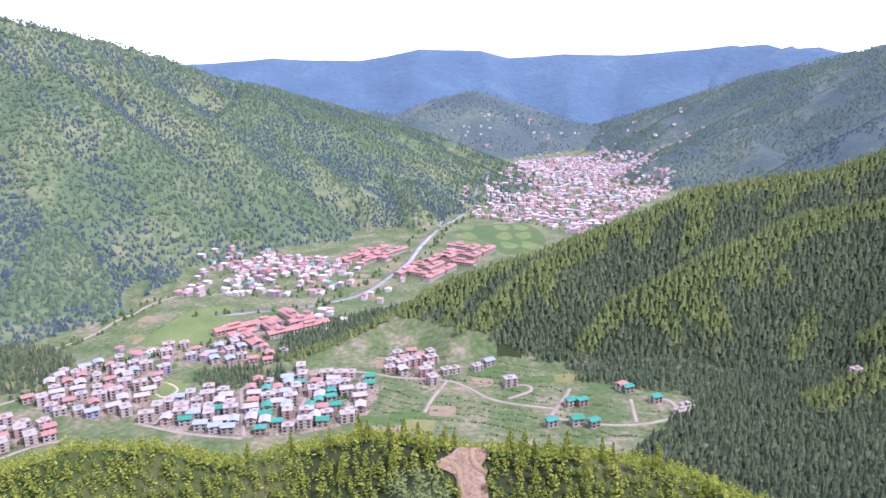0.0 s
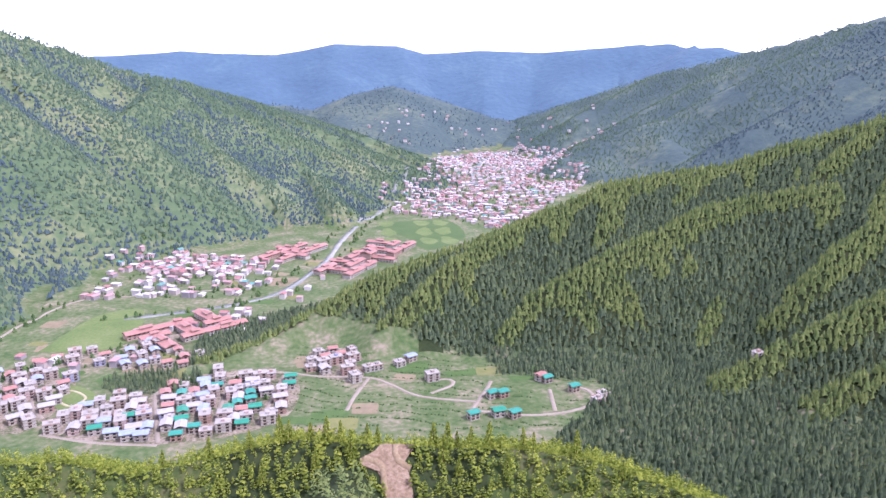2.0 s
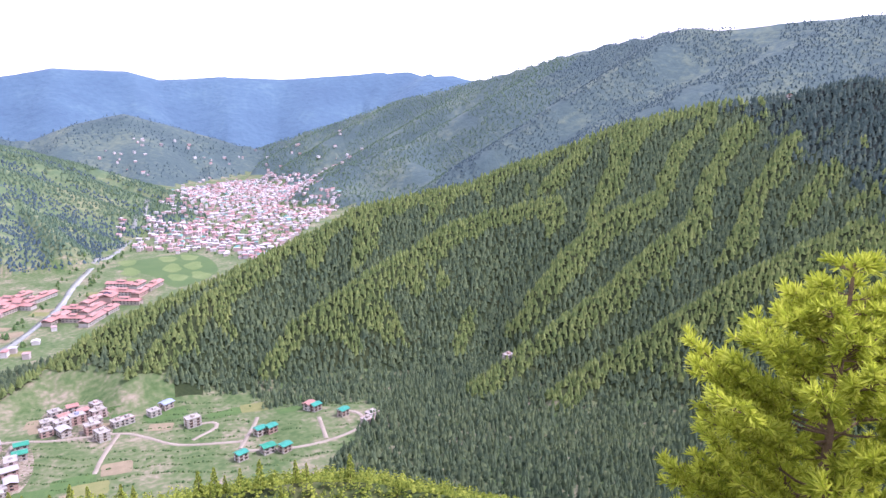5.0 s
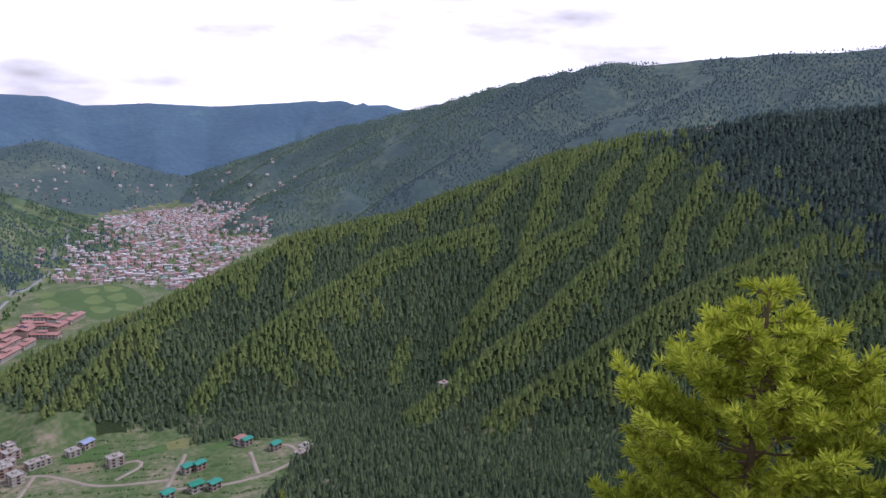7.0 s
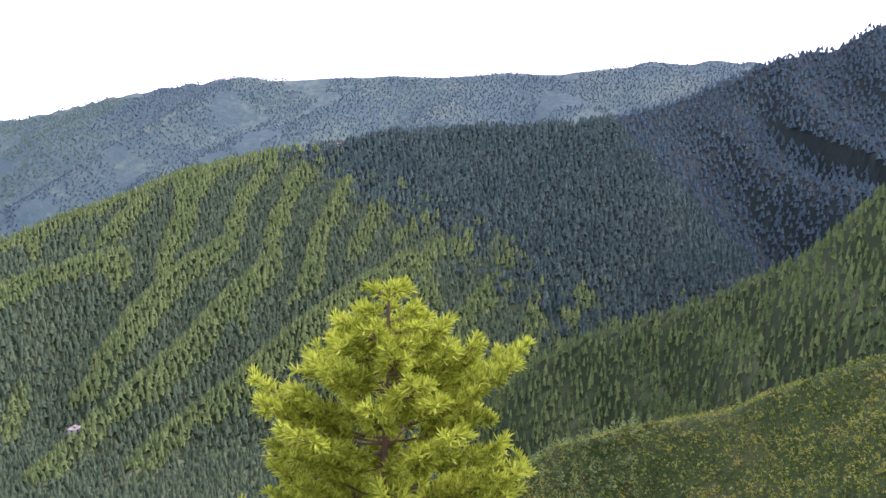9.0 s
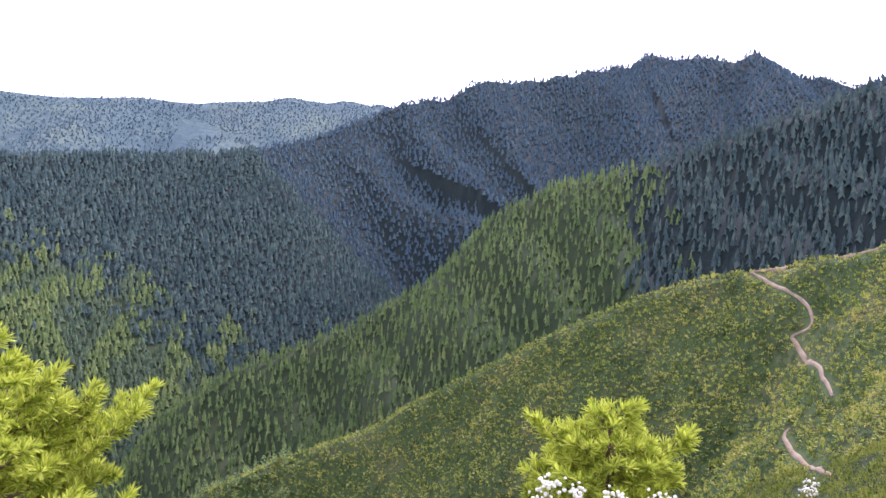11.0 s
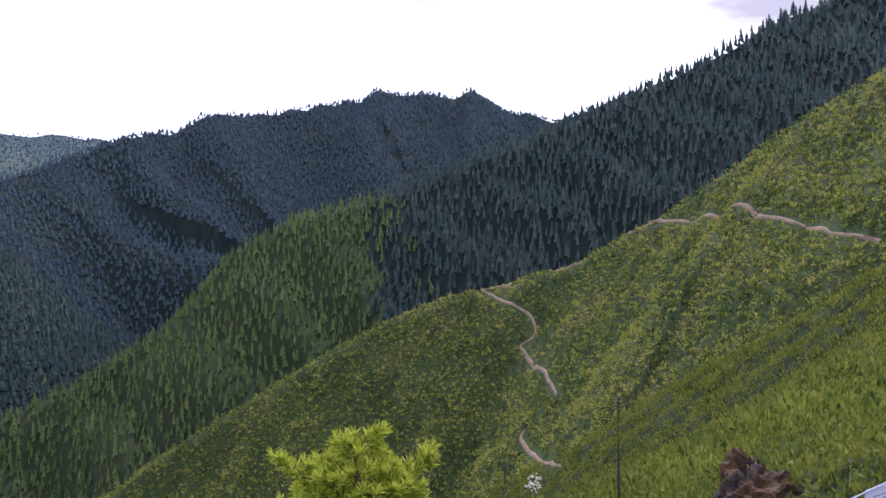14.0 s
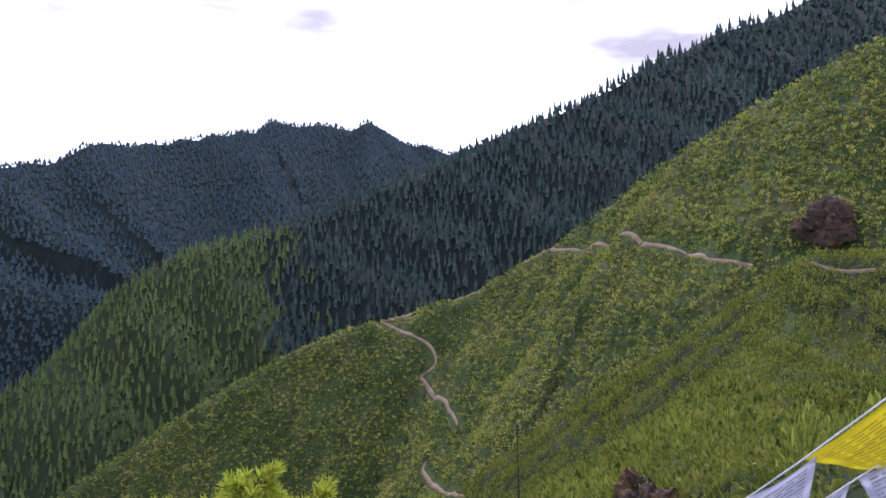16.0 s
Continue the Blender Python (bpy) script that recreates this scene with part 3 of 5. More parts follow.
# the bluer needles in the gullies paint in the shade there
stand("far_woods", "woods on the broad western mountainside, haze in their grey-green", ["A", "A2"], 8, 4, 9, 0.6, FAR_TREE, M_FAR_CONIFER, (-2100, 300, 700, 3000), gaps=-0.3, gap_size=150,
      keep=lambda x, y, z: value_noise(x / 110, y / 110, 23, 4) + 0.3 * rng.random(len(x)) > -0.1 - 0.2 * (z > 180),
      split=(lambda x, y, z: on_rib(x, y, z, 70.0), "bluer woods standing in for shade in the gullies of the western mountainside", M_HAZE_CONIFER))
stand("far_woods", "woods on the long far ridge, haze in their grey-green", ["D", "D2"], 11, 4, 8, 0.55, FAR_TREE, M_FAR_CONIFER, (-700, 3300, 0, 3900), gaps=-0.16, gap_size=130,
      split=(lambda x, y, z: y - 0.4 * x + 500 * value_noise(x / 300, y / 300, 44, 3) > 1500, "haze-tinted blue woods along the long far ridge", M_HAZE_CONIFER))
stand("far_woods", "scattered trees on the low middle hill, tinted blue for haze", ["B"], 24, 6, 11, 0.45, FAR_TREE, M_HAZE_CONIFER, (-700, 1000, 2700, 3900), gaps=-0.05, gap_size=130)
stand("knoll_pines", "bright green young pines on the knoll below", ["I"], 2.3, 2.0, 6.2, 0.42, NEAR_TREE, M_PINE, (-260, 180, 90, 330), gaps=-0.6, keep=lambda x, y, z: ~inside(x, y, KNOLL_EARTH), gap_size=30)
stand("slope_pines", "young pines on the near flank above the ravine", ["J", "H"], 4.6, 3.5, 8, 0.4, FLANK_TREE, M_LIT_PINE, (-200, 420, 75, 480), gaps=-0.4)
stand("conifer_forest", "dark green conifers along the foot of the ridge", ["floor"], 5.6, 7, 12, 0.33, MID_TREE, M_CONIFER, (-200, 500, 600, 1010), gaps=-0.6,
      keep=lambda x, y, z: inside(x, y, FOOT) & NOT_CLEARING(x, y, z))


def leafy_template(leaves, seed, leaf=1.0):
    """A low bush as a cloud of small pointed leaf sprays round its stems."""
    r2 = random.Random(seed)
    v, f = [], []
    for _ in range(leaves):
        a, e, rad = r2.uniform(0, 6.283), r2.uniform(0.05, 1.45), r2.uniform(0.45, 1.0)
        p = Vector((math.cos(a) * math.cos(e), math.sin(a) * math.cos(e), math.sin(e))) * rad
        out = (p.normalized() + Vector((r2.uniform(-.7, .7), r2.uniform(-.7, .7), r2.uniform(-.2, .7)))).normalized()
        side = out.cross(Vector((r2.uniform(-1, 1), r2.uniform(-1, 1), 0.6))).normalized() * 0.085 * leaf
        ln = r2.uniform(0.22, 0.42) * leaf
        i = len(v)
        v += [tuple(p), tuple(p + out * ln * 0.5 + side), tuple(p + out * ln), tuple(p + out * ln * 0.5 - side)]
        f += [(i, i + 1, i + 2), (i, i + 2, i + 3)]
    return np.array(v), np.array(f)


BUSH = leafy_template(12, 17, 2.0)
stand("hillside_shrubs", "low green and russet shrubs covering the open hillside", ["H"], 1.5, 0.7, 1.8, 0.8, BUSH, M_SHRUB, (40, 420, -330, 140), gaps=-0.3, gap_size=14,
      keep=lambda x, y, z: away_from(x, y, TRAILS.values(), 1.2))
CLUMP = spray_tree(10, 29, 1.0, 0.42)
M_DARK_SHRUB = mottled("dark_shrub_leaves", [(0.3, (0.03, 0.058, 0.02)), (0.5, (0.055, 0.095, 0.03)), (0.75, (0.11, 0.15, 0.045))], 0.08, 0.6, island=0.3, bump=0, translucent=0.25)
stand("hillside_thicket", "taller yellow-green bushes on the open hillside", ["H"], 1.9, 1.2, 3.4, 0.52, CLUMP, M_SHRUB, (40, 420, -330, 140), gaps=-0.2, gap_size=16,
      keep=lambda x, y, z: away_from(x, y, TRAILS.values(), 1.7),
      split=(lambda x, y, z: value_noise(x / 9, y / 9, 77, 3) + 0.5 * value_noise(x / 50, y / 50, 78, 2) + 0.5 * value_noise(x / 2.5, y / 2.5, 79, 1) > 0.0, "dark green bushes in random patches on the open hillside", M_DARK_SHRUB))
stand("valley_woods", "dark conifer woods on the valley floor", ["floor"], 5.2, 7, 13, 0.32, MID_TREE, M_CONIFER, (100, 900, 300, 1100), gaps=-0.6,
      keep=lambda x, y, z: (x - 1.0 * (y - 400) + 14 + 50 * value_noise(x / 50, y / 50, 9, 2) > 0) & (x > 150) & NOT_CLEARING(x, y, z))
stand("riverside_woods", "dark trees by the river meadows", ["floor", "A2"], 6.2, 7, 14, 0.26, MID_TREE, M_CONIFER, (-800, -150, 500, 900), gaps=-0.3, gap_size=40,
      keep=lambda x, y, z: (np.hypot(x + 520, (y - 760) * 1.2) < 95) | (np.hypot((x + 225) * 0.9, (y - 745) * 1.6) < 48))


# ---- roads, river, fields ----
M_ROAD = mottled("pale_road", [(0.3, (0.210, 0.180, 0.135)), (0.5, (0.285, 0.247, 0.195)), (0.75, (0.360, 0.323, 0.270))], 0.05, 0.8, bump_dist=0.05)
M_TRAIL = mottled("trodden_earth", [(0.3, (0.153, 0.109, 0.062)), (0.5, (0.243, 0.180, 0.109)), (0.75, (0.342, 0.275, 0.180))], 0.2, 1.5, bump_dist=0.1)
M_WATER = mottled("river_water", [(0.35, (0.10, 0.12, 0.11)), (0.65, (0.26, 0.27, 0.24))], 0.02, 0.3, rough=0.25, bump_dist=0.1)
M_TURF = mottled("mown_turf", [(0.3, (0.08, 0.13, 0.04)), (0.5, (0.12, 0.17, 0.055)), (0.75, (0.18, 0.21, 0.085))], 0.02, 0.3, bump_dist=0.1)
M_SAND = mottled("pale_track", [(0.3, (0.30, 0.28, 0.16)), (0.7, (0.44, 0.40, 0.26))], 0.1, 0.8, bump_dist=0.05)
M_HEDGE = M_LEAF


def smooth_line(pts, step):
    """Points at even steps along a rounded line."""
    pts = [Vector((p[0], p[1], 0)) for p in pts]
    ext = [pts[0] * 2 - pts[1]] + pts + [pts[-1] * 2 - pts[-2]]
    out = []
    for a, b, c, d in zip(ext[:-3], ext[1:-2], ext[2:-1], ext[3:]):
        n = max(2, int((c - b).length / step))
        for i in range(n):
            t = i / n
            out.append(0.5 * ((2 * b) + (c - a) * t + (2 * a - 5 * b + 4 * c - d) * t * t + (3 * b - a - 3 * c + d) * t ** 3))
    out.append(pts[-1])
    return np.array([(v.x, v.y) for v in out])


def ribbon(name, label, category, pts, width, mat, step=5.0, lift=0.35, sway=0.0, kind="structure"):
    """A strip laid over the ground along a line, with a little thickness at its edges."""
    c = smooth_line(pts, step)
    t = np.gradient(c, axis=0)
    t /= np.maximum(np.linalg.norm(t, axis=1), 1e-6)[:, None]
    nrm = np.stack([-t[:, 1], t[:, 0]], -1)
    w = width * 0.5 * (1 + sway * 2 * value_noise(c[:, 0] / 7, c[:, 1] / 7, 91, 2))
    rows = []
    for off, drop in ((-1.0, 0.6), (-0.96, 0.0), (0.0, -0.04), (0.96, 0.0), (1.0, 0.6)):
        p = c + nrm * (w * off)[:, None]
        rows.append(np.concatenate([p, (land(p[:, 0], p[:, 1])[0] + lift - drop)[:, None]], 1))
    verts = np.stack(rows, 1).reshape(-1, 3)
    n, k = len(c), len(rows)
    f = [(i * k + j, i * k + j + 1, (i + 1) * k + j + 1, (i + 1) * k + j) for i in range(n - 1) for j in range(k - 1)]
    return tagged(new(name, mesh_from(name, verts, np.array(f)[:, ::-1], [mat], smooth=True)), label, category, kind=kind)


def patch(name, label, category, poly, mat, step=6.0, lift=0.3):
    """A plot of ground of its own surface, following the land."""
    px, py = np.array(poly).T
    cx, cy = px.mean(), py.mean()
    rim = smooth_line(list(poly) + [poly[0]], step)[:-1]
    rings = 8
    verts, faces = [], []
    for r in range(rings + 1):
        q = (rim - (cx, cy)) * max(r / rings, 0.001) + (cx, cy)
        verts.append(np.concatenate([q, (land(q[:, 0], q[:, 1])[0] + lift)[:, None]], 1))
    n = len(rim)
    for r in range(rings):
        for i in range(n):
            faces.append((r * n + i, r * n + (i + 1) % n, (r + 1) * n + (i + 1) % n, (r + 1) * n + i))
    me = mesh_from(name, np.concatenate(verts), np.array(faces), [mat], smooth=True)
    bm = bmesh.new()
    bm.from_mesh(me)
    bmesh.ops.recalc_face_normals(bm, faces=bm.faces)
    if sum(fc.normal.z for fc in bm.faces) < 0:
        bmesh.ops.reverse_faces(bm, faces=bm.faces)
    bm.to_mesh(me)
    bm.free()
    return tagged(new(name, me), label, category, kind="structure")


for line in ROADS.values():
    ribbon("road", "pale unpaved village road", "road", line, 4.2, M_ROAD)
ribbon("water", "grey-green river winding through the valley", "river", RIVER, 12, M_WATER, step=15, lift=0.3, sway=0.4)
patch("bare_earth", "worn bare brown earth on top of the knoll", "earth", KNOLL_EARTH, M_DIRT, step=1.5, lift=0.5)
for line in KNOLL_TRACKS:
    ribbon("footpath", "pale rutted track over the knoll", "path", line, 1.6, M_TRAIL, step=1.5, lift=0.65, sway=0.5)
for line in TRAILS.values():
    ribbon("footpath", "pale earth footpath across the shrubby hillside", "path", line, 0.9, M_TRAIL, step=1.2, lift=0.3, sway=0.7)
patch("playing_field", "broad green meadow among the houses", "field", PLAN["playing_field"], M_TURF)
patch("playing_field", "small green sports ground with a worn track", "field", PLAN["oval"], M_TURF)
_ov = np.array(PLAN["oval"], float)
_c = _ov.mean(0)
ribbon("running_track", "pale worn oval track on the sports ground", "track", [tuple(_c + (p - _c) * 0.55) for p in (*_ov, _ov[0])], 3.0, M_SAND, step=3, lift=0.45)
patch("golf_course", "pale green fairways beside the town", "golf course", PLAN["golf"], M_LEAF)
_g = np.array(PLAN["golf"], float)
for k in range(9):
    u, v = (k % 3) / 2.0, (k // 3) / 2.0
    c = _g.mean(0) + ((u - 0.5) * 130 + 14 * math.sin(k * 2.1), (v - 0.5) * 170)
    patch("fairway", "mown pale green fairway", "fairway", [(c[0] + 17 * math.cos(a) * (1 + 0.25 * math.sin(3 * a + k)), c[1] + 34 * math.sin(a) * (1 + 0.2 * math.cos(2 * a + k))) for a in np.arange(0, 6.2, 0.7)], M_TURF, lift=0.5)


# plots of differing crop and fallow on the open valley floor
M_PLOTS = [mottled("crop_plot", [(0.3, (0.05, 0.10, 0.03)), (0.7, (0.09, 0.15, 0.045))], 0.1, 0.9, bump_dist=0.2), mottled("fallow_plot", [(0.3, (0.17, 0.14, 0.085)), (0.7, (0.27, 0.22, 0.14))], 0.1, 0.9, bump_dist=0.2),
           mottled("hay_plot", [(0.3, (0.13, 0.15, 0.05)), (0.7, (0.20, 0.20, 0.08))], 0.1, 0.9, bump_dist=0.2)]
plot_dice = random.Random(31)
for x0, x1, y0, y1, count in ((-70, 230, 615, 830, 34), (-480, -170, 620, 950, 44), (-260, 60, 900, 1350, 26)):
    for _ in range(count):
        cx, cy = plot_dice.uniform(x0, x1), plot_dice.uniform(y0, y1)
        if land(np.array([cx]), np.array([cy]))[1][0] != 0 or not away_from(np.array([cx]), np.array([cy]), [*ROADS.values(), RIVER], 12)[0]:
            continue
        a, w, d = plot_dice.uniform(-0.5, 0.2), plot_dice.uniform(9, 20), plot_dice.uniform(6, 12)
        ca, sa = math.cos(a), math.sin(a)
        patch("field_plot", "small terraced field plot", "field", [(cx + ca * u * w - sa * v * d, cy + sa * u * w + ca * v * d) for u, v in ((-1, -1), (0, -1.1), (1, -1), (1.05, 0), (1, 1), (0, 1.05), (-1, 1), (-1.05, 0))], plot_dice.choice(M_PLOTS), step=5, lift=0.24 + 0.004 * plot_dice.randint(0, 9))

M_YARD = mottled("yards_and_gardens", [(0.36, (0.051, 0.076, 0.030)), (0.46, (0.111, 0.119, 0.064)), (0.53, (0.221, 0.187, 0.136)), (0.64, (0.323, 0.281, 0.221))], 0.06, 0.35, bump_dist=0.2)
for quarter in ("village", "west_village", "hamlet", "mid_village", "low_village", "red_halls"):
    patch("yard", "trodden yards and small gardens between the houses", "ground", PLAN[quarter], M_YARD, step=12, lift=0.2)

# ---- houses ----
def tinted(name, stops, rough=0.8):
    """Plaster or paint in a colour of its own for each house, weathered by noise."""
    m, n, l, b = material(name, rough)
    info, geo = n.new("ShaderNodeObjectInfo"), n.new("ShaderNodeNewGeometry")
    nz = n.new("ShaderNodeTexNoise")
    nz.inputs["Scale"].default_value, nz.inputs["Detail"].default_value = 0.5, 6
    l.new(geo.outputs["Position"], nz.inputs["Vector"])
    r = ramp(n, stops)
    r.color_ramp.interpolation = "CONSTANT"
    l.new(info.outputs["Random"], r.inputs["Fac"])
    mx = n.new("ShaderNodeMix")
    mx.data_type, mx.blend_type = "RGBA", "MULTIPLY"
    mx.inputs[0].default_value = 0.6
    r2 = ramp(n, [(0.3, (0.6, 0.57, 0.52)), (0.6, (1, 1, 1))])
    l.new(nz.outputs["Fac"], r2.inputs["Fac"])
    l.new(r.outputs["Color"], mx.inputs[6])
    l.new(r2.outputs["Color"], mx.inputs[7])
    l.new(mx.outputs[2], b.inputs["Base Color"])
    return m


def islands(name, stops, rough=0.8):
    """A colour for each separate piece of a joined town."""
    m, n, l, b = material(name, rough)
    geo, nz = n.new("ShaderNodeNewGeometry"), n.new("ShaderNodeTexNoise")
    r = ramp(n, stops)
    r.color_ramp.interpolation = "CONSTANT"
    l.new(geo.outputs["Random Per Island"], r.inputs["Fac"])
    l.new(r.outputs["Color"], b.inputs["Base Color"])
    return m


M_WALL = tinted("house_plaster", [(0.0, (0.400, 0.384, 0.352)), (0.5, (0.360, 0.320, 0.280)), (0.7, (0.384, 0.272, 0.232)), (0.8, (0.448, 0.360, 0.336)), (0.92, (0.320, 0.296, 0.280)), (0.97, (0.272, 0.296, 0.400))])
M_CITY_WALL = islands("town_plaster", [(0.0, (0.50, 0.48, 0.47)), (0.35, (0.42, 0.37, 0.35)), (0.6, (0.38, 0.29, 0.27)), (0.85, (0.28, 0.26, 0.27))])
M_CITY_ROOF = islands("town_roofs", [(0.0, (0.44, 0.43, 0.43)), (0.28, (0.38, 0.25, 0.24)), (0.58, (0.34, 0.17, 0.16)), (0.78, (0.50, 0.47, 0.46)), (0.93, (0.12, 0.28, 0.24))])


def roofing(name, col):
    m = mottled(name, [(0.3, tuple(c * 0.75 for c in col)), (0.55, col), (0.8, tuple(min(1, c * 1.2) for c in col))], 0.3, 3.0, rough=0.5, bump=0.2, bump_dist=0.05)
    return m


M_ROOFS = {"green": roofing("green_roof_sheet", (0.03, 0.24, 0.15)), "red": roofing("red_roof_sheet", (0.36, 0.19, 0.16)), "grey": roofing("grey_roof_sheet", (0.36, 0.35, 0.35)),
           "teal": roofing("teal_roof_sheet", (0.04, 0.26, 0.19)), "pale": roofing("pale_roof_slab", (0.35, 0.33, 0.30)), "blue": roofing("blue_grey_roof_sheet", (0.28, 0.34, 0.48))}
M_TIMBER = mottled("painted_timber", [(0.3, (0.10, 0.06, 0.04)), (0.7, (0.24, 0.15, 0.10))], 0.5, 4.0, bump=0)
M_GLASS, _n, _l, _b = material("window_glass", 0.08)
_b.inputs["Base Color"].default_value = (0.03, 0.035, 0.04, 1)
_b.inputs["Specular IOR Level"].default_value = 0.5


def box(bm, x0, x1, y0, y1, z0, z1):
    v = [bm.verts.new(p) for p in ((x0, y0, z0), (x1, y0, z0), (x1, y1, z0), (x0, y1, z0), (x0, y0, z1), (x1, y0, z1), (x1, y1, z1), (x0, y1, z1))]
    for f in ((3, 2, 1, 0), (4, 5, 6, 7), (0, 1, 5, 4), (1, 2, 6, 5), (2, 3, 7, 6), (3, 0, 4, 7)):
        bm.faces.new([v[i] for i in f])


def boxes_mesh(name, mat, *dims):
    bm = bmesh.new()
    for d in dims:
        box(bm, *d)
    me = bpy.data.meshes.new(name)
    bm.to_mesh(me)
    bm.free()
    me.materials.append(mat)
    return me


def child(name, me, parent, m=None, label=""):
    ob = new(name, me)
    ob.parent = parent
    if m is not None:
        ob.matrix_basis = m
    return tagged(ob, label)


def gable(w, d, z, rise, mat, over=1.0, thick=0.25):
    bm = bmesh.new()
    hw, hd = w / 2 + over, d / 2 + over
    prof = [(-hd, z), (0, z + rise), (hd, z), (hd, z - thick), (0, z + rise - thick), (-hd, z - thick)]
    a = [bm.verts.new((-hw, y, h)) for y, h in prof]
    b = [bm.verts.new((hw, y, h)) for y, h in prof]
    for i in range(6):
        j = (i + 1) % 6
        bm.faces.new((a[i], a[j], b[j], b[i]))
    bm.faces.new((a[0], a[5], a[4], a[1]))
    bm.faces.new((a[1], a[4], a[3], a[2]))
    bm.faces.new((b[1], b[4], b[5], b[0]))
    bm.faces.new((b[2], b[3], b[4], b[1]))
    bmesh.ops.recalc_face_normals(bm, faces=bm.faces)
    me = bpy.data.meshes.new("roof")
    bm.to_mesh(me)
    bm.free()
    me.materials.append(mat)
    return me


STOREY = 3.0
_win = boxes_mesh("window", M_GLASS, (-1.3, 1.3, -0.06, 0.06, 0, 1.5))
_win_frame = boxes_mesh("window_frame", M_TIMBER, (-1.5, 1.5, -0.12, 0.12, -0.25, 0), (-1.5, 1.5, -0.12, 0.12, 1.5, 1.75), (-1.5, -1.3, -0.12, 0.12, 0, 1.5), (1.3, 1.5, -0.12, 0.12, 0, 1.5), (-0.08, 0.08, -0.1, 0.1, 0, 1.5))


def make_house(w, d, storeys, roof, label, attic=True, frames=True):
    """A block of flats or farmhouse: walls, a timber cornice for each floor, bays of windows, roof."""
    top = storeys * STOREY
    house = new("house")
    house.empty_display_size = 2
    tagged(house, label, "house", "houses of the valley")
    child("wall", boxes_mesh("wall", M_WALL, (-w / 2, w / 2, -d / 2, d / 2, -2.5, top)), house)
    for s in range(1, storeys + 1):
        child("cornice", boxes_mesh("cornice", M_TIMBER, (-w / 2 - 0.25, w / 2 + 0.25, -d / 2 - 0.25, d / 2 + 0.25, s * STOREY - 0.3, s * STOREY - 0.05)), house)
    if attic:
        child("attic", boxes_mesh("attic", M_TIMBER, (-w / 2 + 1.2, w / 2 - 1.2, -d / 2 + 1.2, d / 2 - 1.2, top, top + 1.4)), house, label="open dark timber attic")
        child("roof", gable(w, d, top + 1.1, d * 0.17, M_ROOFS[roof]), house, label=roof + " metal roof")
    else:
        child("roof", boxes_mesh("roof", M_ROOFS[roof], (-w / 2 - 0.3, w / 2 + 0.3, -d / 2 - 0.3, d / 2 + 0.3, top, top + 0.3)), house, label="flat concrete roof slab")
        child("parapet", boxes_mesh("parapet", M_WALL, (-w / 2 - 0.3, w / 2 + 0.3, -d / 2 - 0.3, -d / 2, top + 0.3, top + 1.1), (-w / 2 - 0.3, w / 2 + 0.3, d / 2, d / 2 + 0.3, top + 0.3, top + 1.1)), house)
        child("stair_head", boxes_mesh("stair_head", M_WALL, (-1.8, 1.8, -1.8, 1.8, top + 0.3, top + 2.6)), house)
    n = 2 if w < 17 else 3
    for s in range(storeys):
        z = s * STOREY + 0.9
        spots = [((i + 0.5) / n * w - w / 2, -d / 2, 0) for i in range(n)] + [((i + 0.5) / n * w - w / 2, d / 2, 180) for i in range(n)]
        spots += [(-w / 2, 0, -90)]
        for x, y, turn in spots:
            wob = child("window", _win, house, pose(x, y, z, 0, 0, turn))
            if frames:
                child("window_frame", _win_frame, wob)
    return house


KINDS = [(11.5, 9, 2, "green", "white plastered farmhouse with a green metal roof", True), (13, 9.5, 2, "grey", "two-storey plastered house with a grey metal roof", True),
         (10.5, 9, 2, "red", "plastered house with a red metal roof", True), (14, 10.5, 3, "pale", "flat-roofed concrete apartment house", False),
         (10, 8, 2, "teal", "small white house with a teal metal roof", True), (12, 9, 2, "blue", "plastered house with a blue-grey metal roof", True),
         (16, 10.5, 3, "green", "long plastered apartment house with a green metal roof", True), (11.5, 9.5, 2, "pale", "unfinished flat-roofed concrete house", False)]
PROTOS = [make_house(w, d, s, r, lb, at, frames=i in (3, 4)) for i, (w, d, s, r, lb, at) in enumerate(KINDS)]
FRESH = set(range(len(PROTOS)))
placed = []


def put_house(kind, x, y, turn):
    m = pose(x, y, ground_z(x, y) + 0.2, 0, 0, turn)
    placed.append((x, y))
    if kind in FRESH:
        FRESH.discard(kind)
        PROTOS[kind].matrix_basis = m
        return PROTOS[kind]
    return copy_thing(PROTOS[kind], m)


dice = random.Random(5)


def settle(quarter, count, kinds, spacing, turn):
    poly = PLAN[quarter]
    xs, ys = [p[0] for p in poly], [p[1] for p in poly]
    tries = 0
    while count and tries < 6000:
        tries += 1
        x, y = dice.uniform(min(xs), max(xs)), dice.uniform(min(ys), max(ys))
        if not inside(np.array([x]), np.array([y]), poly)[0] or not away_from(np.array([x]), np.array([y]), ROADS.values(), 8.0)[0]:
            continue
        if any(math.hypot(x - a, y - b) < spacing for a, b in placed):
            continue
        put_house(dice.choice(kinds), x, y, turn + dice.choice((0, 90)) + dice.uniform(-7, 7))
        count -= 1


for (x, y), k in zip(LONE_HOUSES, (3, 4, 4, 0, 4, 4, 7, 7, 4, 4, 7, 7, 2, 5, 7)):
    put_house(k, x, y, 15 + 10 * (k % 3))
settle("hamlet", 15, [3, 3, 1, 7, 2], 15.5, 20)
settle("village", 150, [0, 1, 1, 1, 2, 3, 3, 3, 4, 5, 7, 7, 7], 12.0, 12)
settle("west_village", 46, [1, 2, 3, 3, 5, 7], 15, 30)
settle("low_village", 14, [2, 2, 3, 7], 15, 40)
settle("mid_village", 24, [2, 2, 3, 5, 7], 17, 25)


